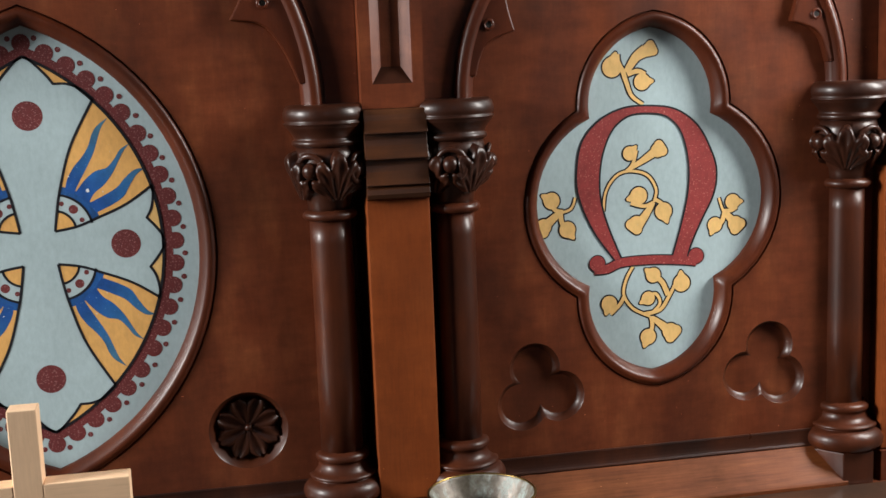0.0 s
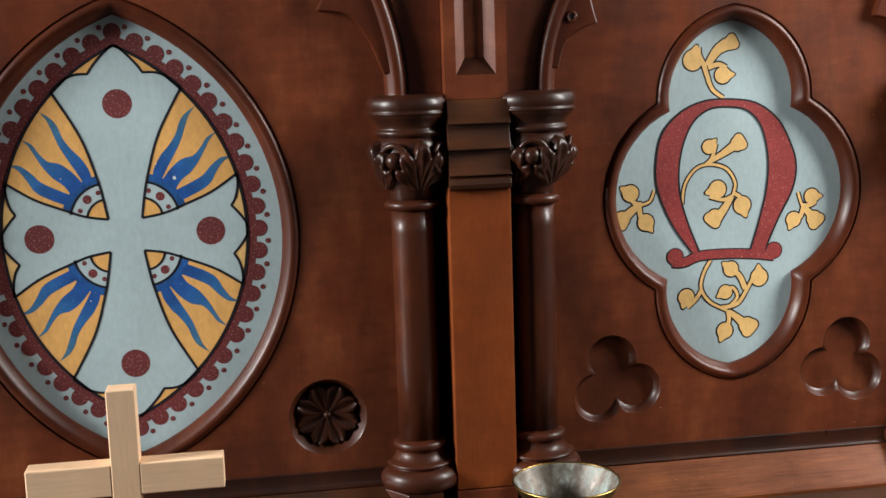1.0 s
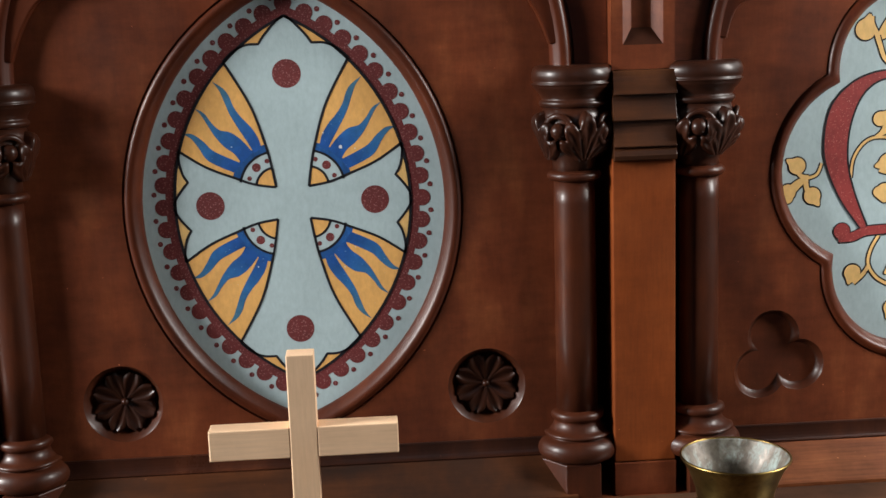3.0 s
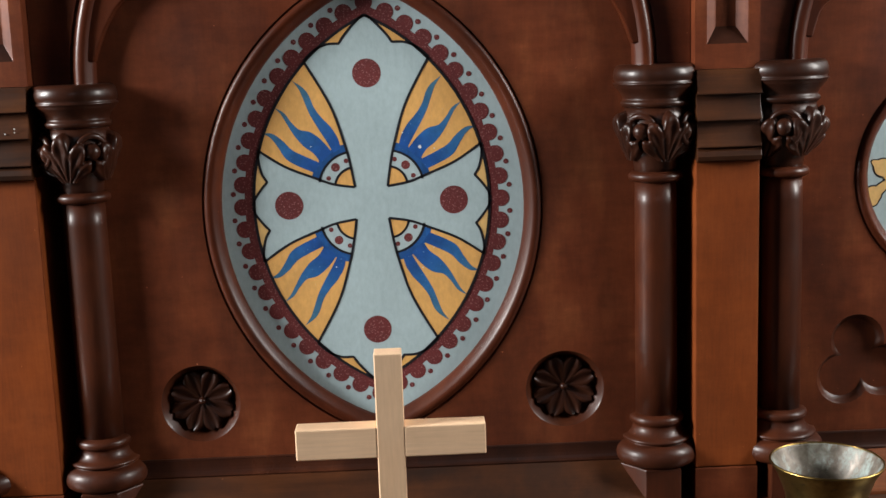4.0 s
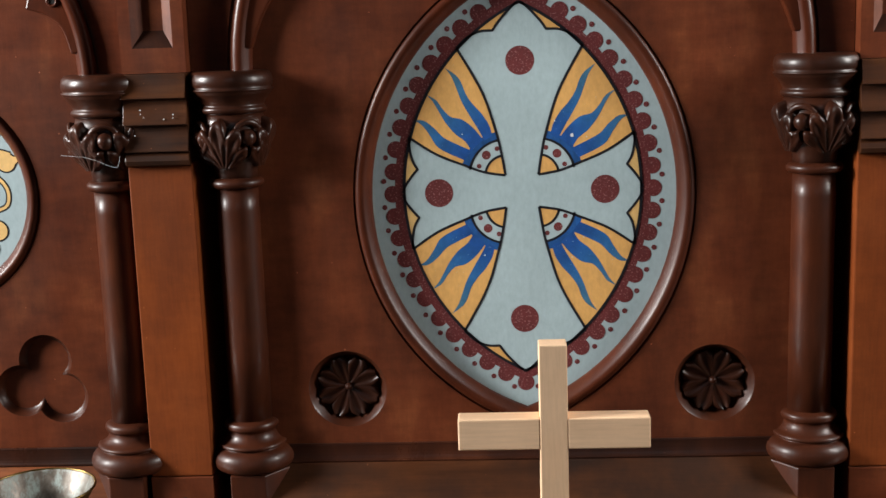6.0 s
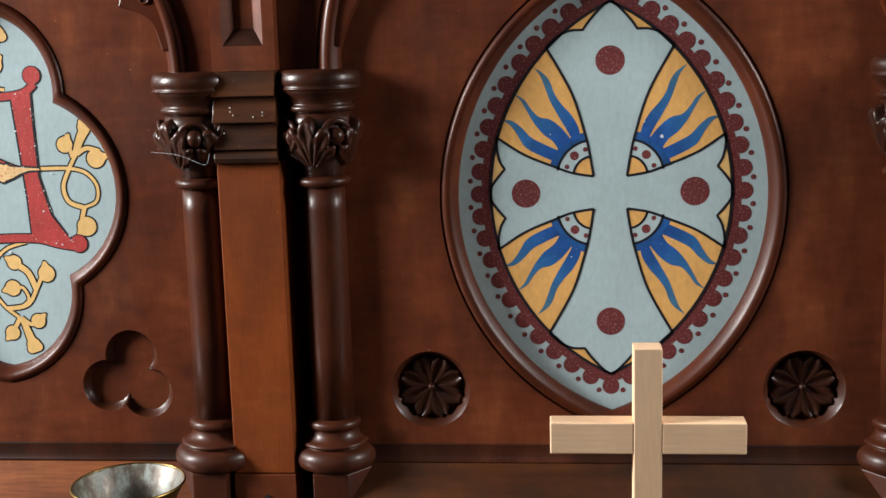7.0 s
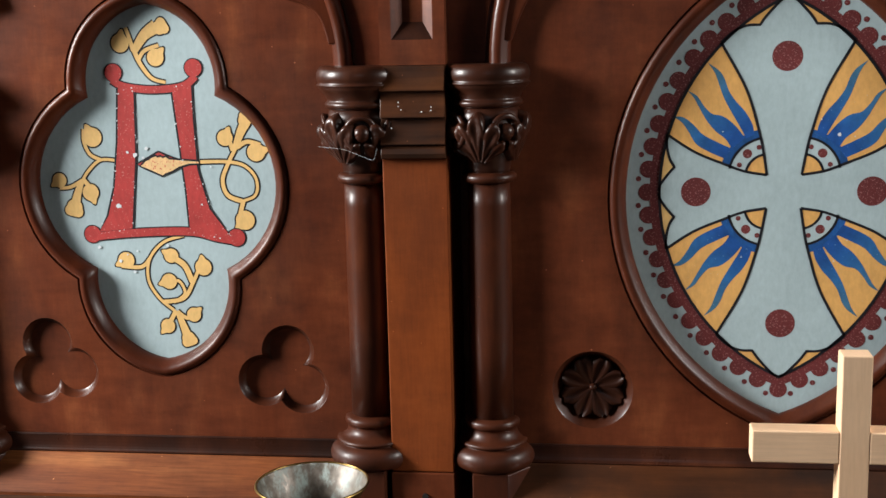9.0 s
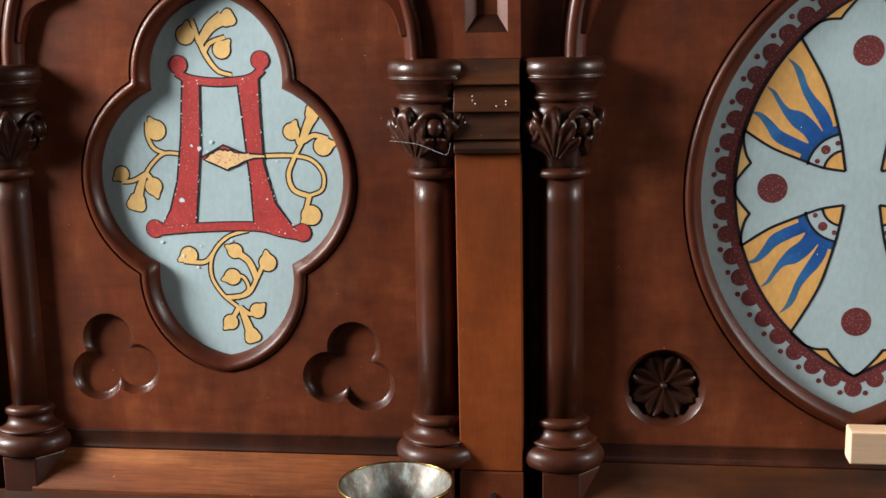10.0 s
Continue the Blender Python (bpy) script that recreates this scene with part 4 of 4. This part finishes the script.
def sill(x0, x1, timber, label):
    prof = [(0.02, 1.168), (-0.0200, 1.168), (-0.0212, 1.1670), (-0.050, 1.1345), (-0.0515, 1.1322), (-0.0515, SHELF_Z - 0.003), (0.02, SHELF_Z - 0.003)]
    s_ob = part("sill", *extrude_profile(prof, x0, x1), timber, reredos, label)
    cove = [(0.01, 1.1875), (FACE - 0.0018, 1.1875), (FACE - 0.0024, 1.1862)] + [(FACE - 0.0020 - 0.0046 * (1 - math.cos(t)), 1.1856 - 0.0160 * math.sin(t)) for t in [math.pi / 2 * k / 6 for k in range(7)]] + [(-0.0204, 1.1682), (0.01, 1.1682)]
    part("cove", *extrude_profile(cove, x0, x1), CARVED, s_ob, "dark hollow moulding above the sill")


# same timber as the side sills, with its shade put into the colour
sill(-0.285, 0.285, OFFSET, "dark sloping sill under the middle bay")
sill(0.425, 0.858, SILL, "orange-brown sloping sill under a side bay")
sill(-0.858, -0.425, SILL, "orange-brown sloping sill under a side bay")

# ---- wooden cross on the shelf ----
wooden_cross = thing("wooden_cross", "plain pale pine cross standing on the shelf", "cross", (0.0162, -0.29, SHELF_Z))


def bar_mesh(x0, x1, z0, z1, y0, y1):
    """A squared bar, given by its breadth, height and depth."""
    return block(x0, x1, y0, y1, z0, z1)


part("upright", *bar_mesh(-0.0113, 0.0113, 0.012, 0.2365, -0.0098, 0.0103), PINE_V, wooden_cross, "pine upright", bevel=0.0010)
part("arm", *bar_mesh(0.0111, 0.0775, 0.1495, 0.1755, -0.0097, 0.0100), PINE_H, wooden_cross, "pine arm", bevel=0.0011)
part("arm", *bar_mesh(-0.0775, -0.0111, 0.1495, 0.1755, -0.0097, 0.0100), PINE_H, wooden_cross, "pine arm", bevel=0.0011)
part("foot", *bar_mesh(-0.04, 0.04, 0.0, 0.0125, -0.03, 0.03), PINE_H, wooden_cross, "pine foot block", bevel=0.002)

# ---- brass cups ----


def cup(x, y, spin, label):
    e = thing("brass_cup", label, "cup", (x, y, SHELF_Z), "brass cups on the shelf")
    outer = [(0.0, 0.0), (0.026, 0.0), (0.027, 0.003), (0.0265, 0.006), (0.0285, 0.02), (0.031, 0.042), (0.0345, 0.058), (0.041, 0.070), (0.0468, 0.0765), (0.0472, 0.0778)]
    inner = [(0.0472, 0.0778), (0.0464, 0.0782), (0.0455, 0.0768), (0.039, 0.068), (0.032, 0.057), (0.028, 0.042), (0.025, 0.02), (0.021, 0.008), (0.0, 0.007)]
    part("body", *lathe([(r, z * 1.48) for r, z in outer], 0, 0, 56, False), BRASS, e, "tarnished golden brass", smooth=True)
    part("lining", *lathe([(r, z * 1.48) for r, z in inner], 0, 0, 56, False), VERDIGRIS, e, "mottled green-white verdigris", smooth=True)
    rim = [(0.0472 + 0.0011 * math.cos(a), 0.1151 + 0.0011 * math.sin(a)) for a in [2 * math.pi * k / 10 for k in range(11)]]
    V, F = lathe(rim, 0, 0, 56, False)
    part("rim", V, F, BRASS, e, smooth=True)
    e.rotation_euler = (0, 0, spin)


cup(0.389, -0.258, 0.3, "tarnished brass cup with verdigris inside on the shelf")
cup(-0.4194, -0.281, 2.1, "brass cup with a mottled green and white lining")


# ---- small tube with verdigris on the shelf ----
tube = thing("candle_socket", "small open tube with pale green verdigris on the shelf", "candle socket", (0.562, -0.28, SHELF_Z))
height = 0.0785
part("foot", *lathe([(0.0001, 0.0), (0.021, 0.0), (0.022, 0.002), (0.020, 0.005), (0.012, 0.009), (0.009, 0.012)], 0, 0, 32, False), BRASS, tube, smooth=True)
part("barrel", *lathe([(0.0085, 0.011), (0.0082, 0.03), (0.0092, height - 0.012), (0.0108, height - 0.001), (0.0106, height), (0.0094, height - 0.0006), (0.0080, height - 0.010), (0.0074, 0.02), (0.0001, 0.02)], 0, 0, 32, False), VERDIGRIS, tube, "pale green corroded metal", smooth=True)

# ---- small losses in the paint ----


def chip(panel, x, z, r, k, material):
    pts = [(x + r * random.uniform(0.55, 1.1) * math.cos(t), z + r * random.uniform(0.55, 1.1) * math.sin(t)) for t in [2 * math.pi * i / 9 for i in range(9)]]
    part("paint_loss", *flat(pts, layer(k)), material, panel)


CHIP = paint("bare_ground", (0.62, 0.66, 0.68), 0.1, 0.6)
for x, z, r in ((-44, -21, 3.2), (-9, 40, 2.2), (-22, 33, 3.0), (-13, 30, 1.8), (-30, 36, 1.6), (-69, -66, 2.2), (-46, -81, 2.2), (7, -64, 2.0), (-31, -93, 2.0), (-38, -74, 1.2), (-27, -70, 1.3), (60, 20, 1.1), (48, -20, 1.2)):
    chip(alpha.board, -SIDE + x / 1000, LZ + z / 1000, r / 1000, 14, CHIP)
for line in (alpha_left, alpha_right):
    for i in range(len(line)):
        (xa, za), (xb, zb) = line[i - 1], line[i]
        for n in range(int(math.hypot(xb - xa, zb - za) / 9) + 1):
            f = random.random()
            chip(alpha.board, -SIDE + (xa + (xb - xa) * f + random.uniform(-2, 2)) / 1000, LZ + (za + (zb - za) * f + random.uniform(-2, 2)) / 1000, random.choice((0.0004, 0.0005, 0.0006, 0.0010)), 14, CHIP)
chip(cross_panel, 0.0515, CZ + 0.0557, 0.0023, 12, CHIP)
for x, z in ((0.034, 0.071), (0.066, 0.054), (-0.04, -0.066), (0.05, -0.07), (0.062, -0.049), (-0.06, 0.06)):
    chip(cross_panel, x, CZ + z, 0.0008, 12, CHIP)

# ---- cobweb and dust on the carving ----
web = spline([(-0.4560, 1.5050), (-0.4330, 1.5025), (-0.4215, 1.4990), (-0.4025, 1.4915), (-0.3985, 1.4960), (-0.3968, 1.5027)], 6)
part("cobweb", *merged(ribbon(web, 0.0003, 0.0002, -0.0575)), CHIP, reredos, "loose grey thread of cobweb")
for x, z, r in ((-0.3760, 1.5465, 0.0007), (-0.3760, 1.5425, 0.0006), (-0.3733, 1.5392, 0.0006), (-0.3530, 1.5370, 0.0007), (-0.3435, 1.5415, 0.0007), (-0.3437, 1.5382, 0.0006), (-0.3832, 1.5215, 0.0006)):
    part("dust_speck", *knob(x, -0.0478, z, r), CHIP, left)
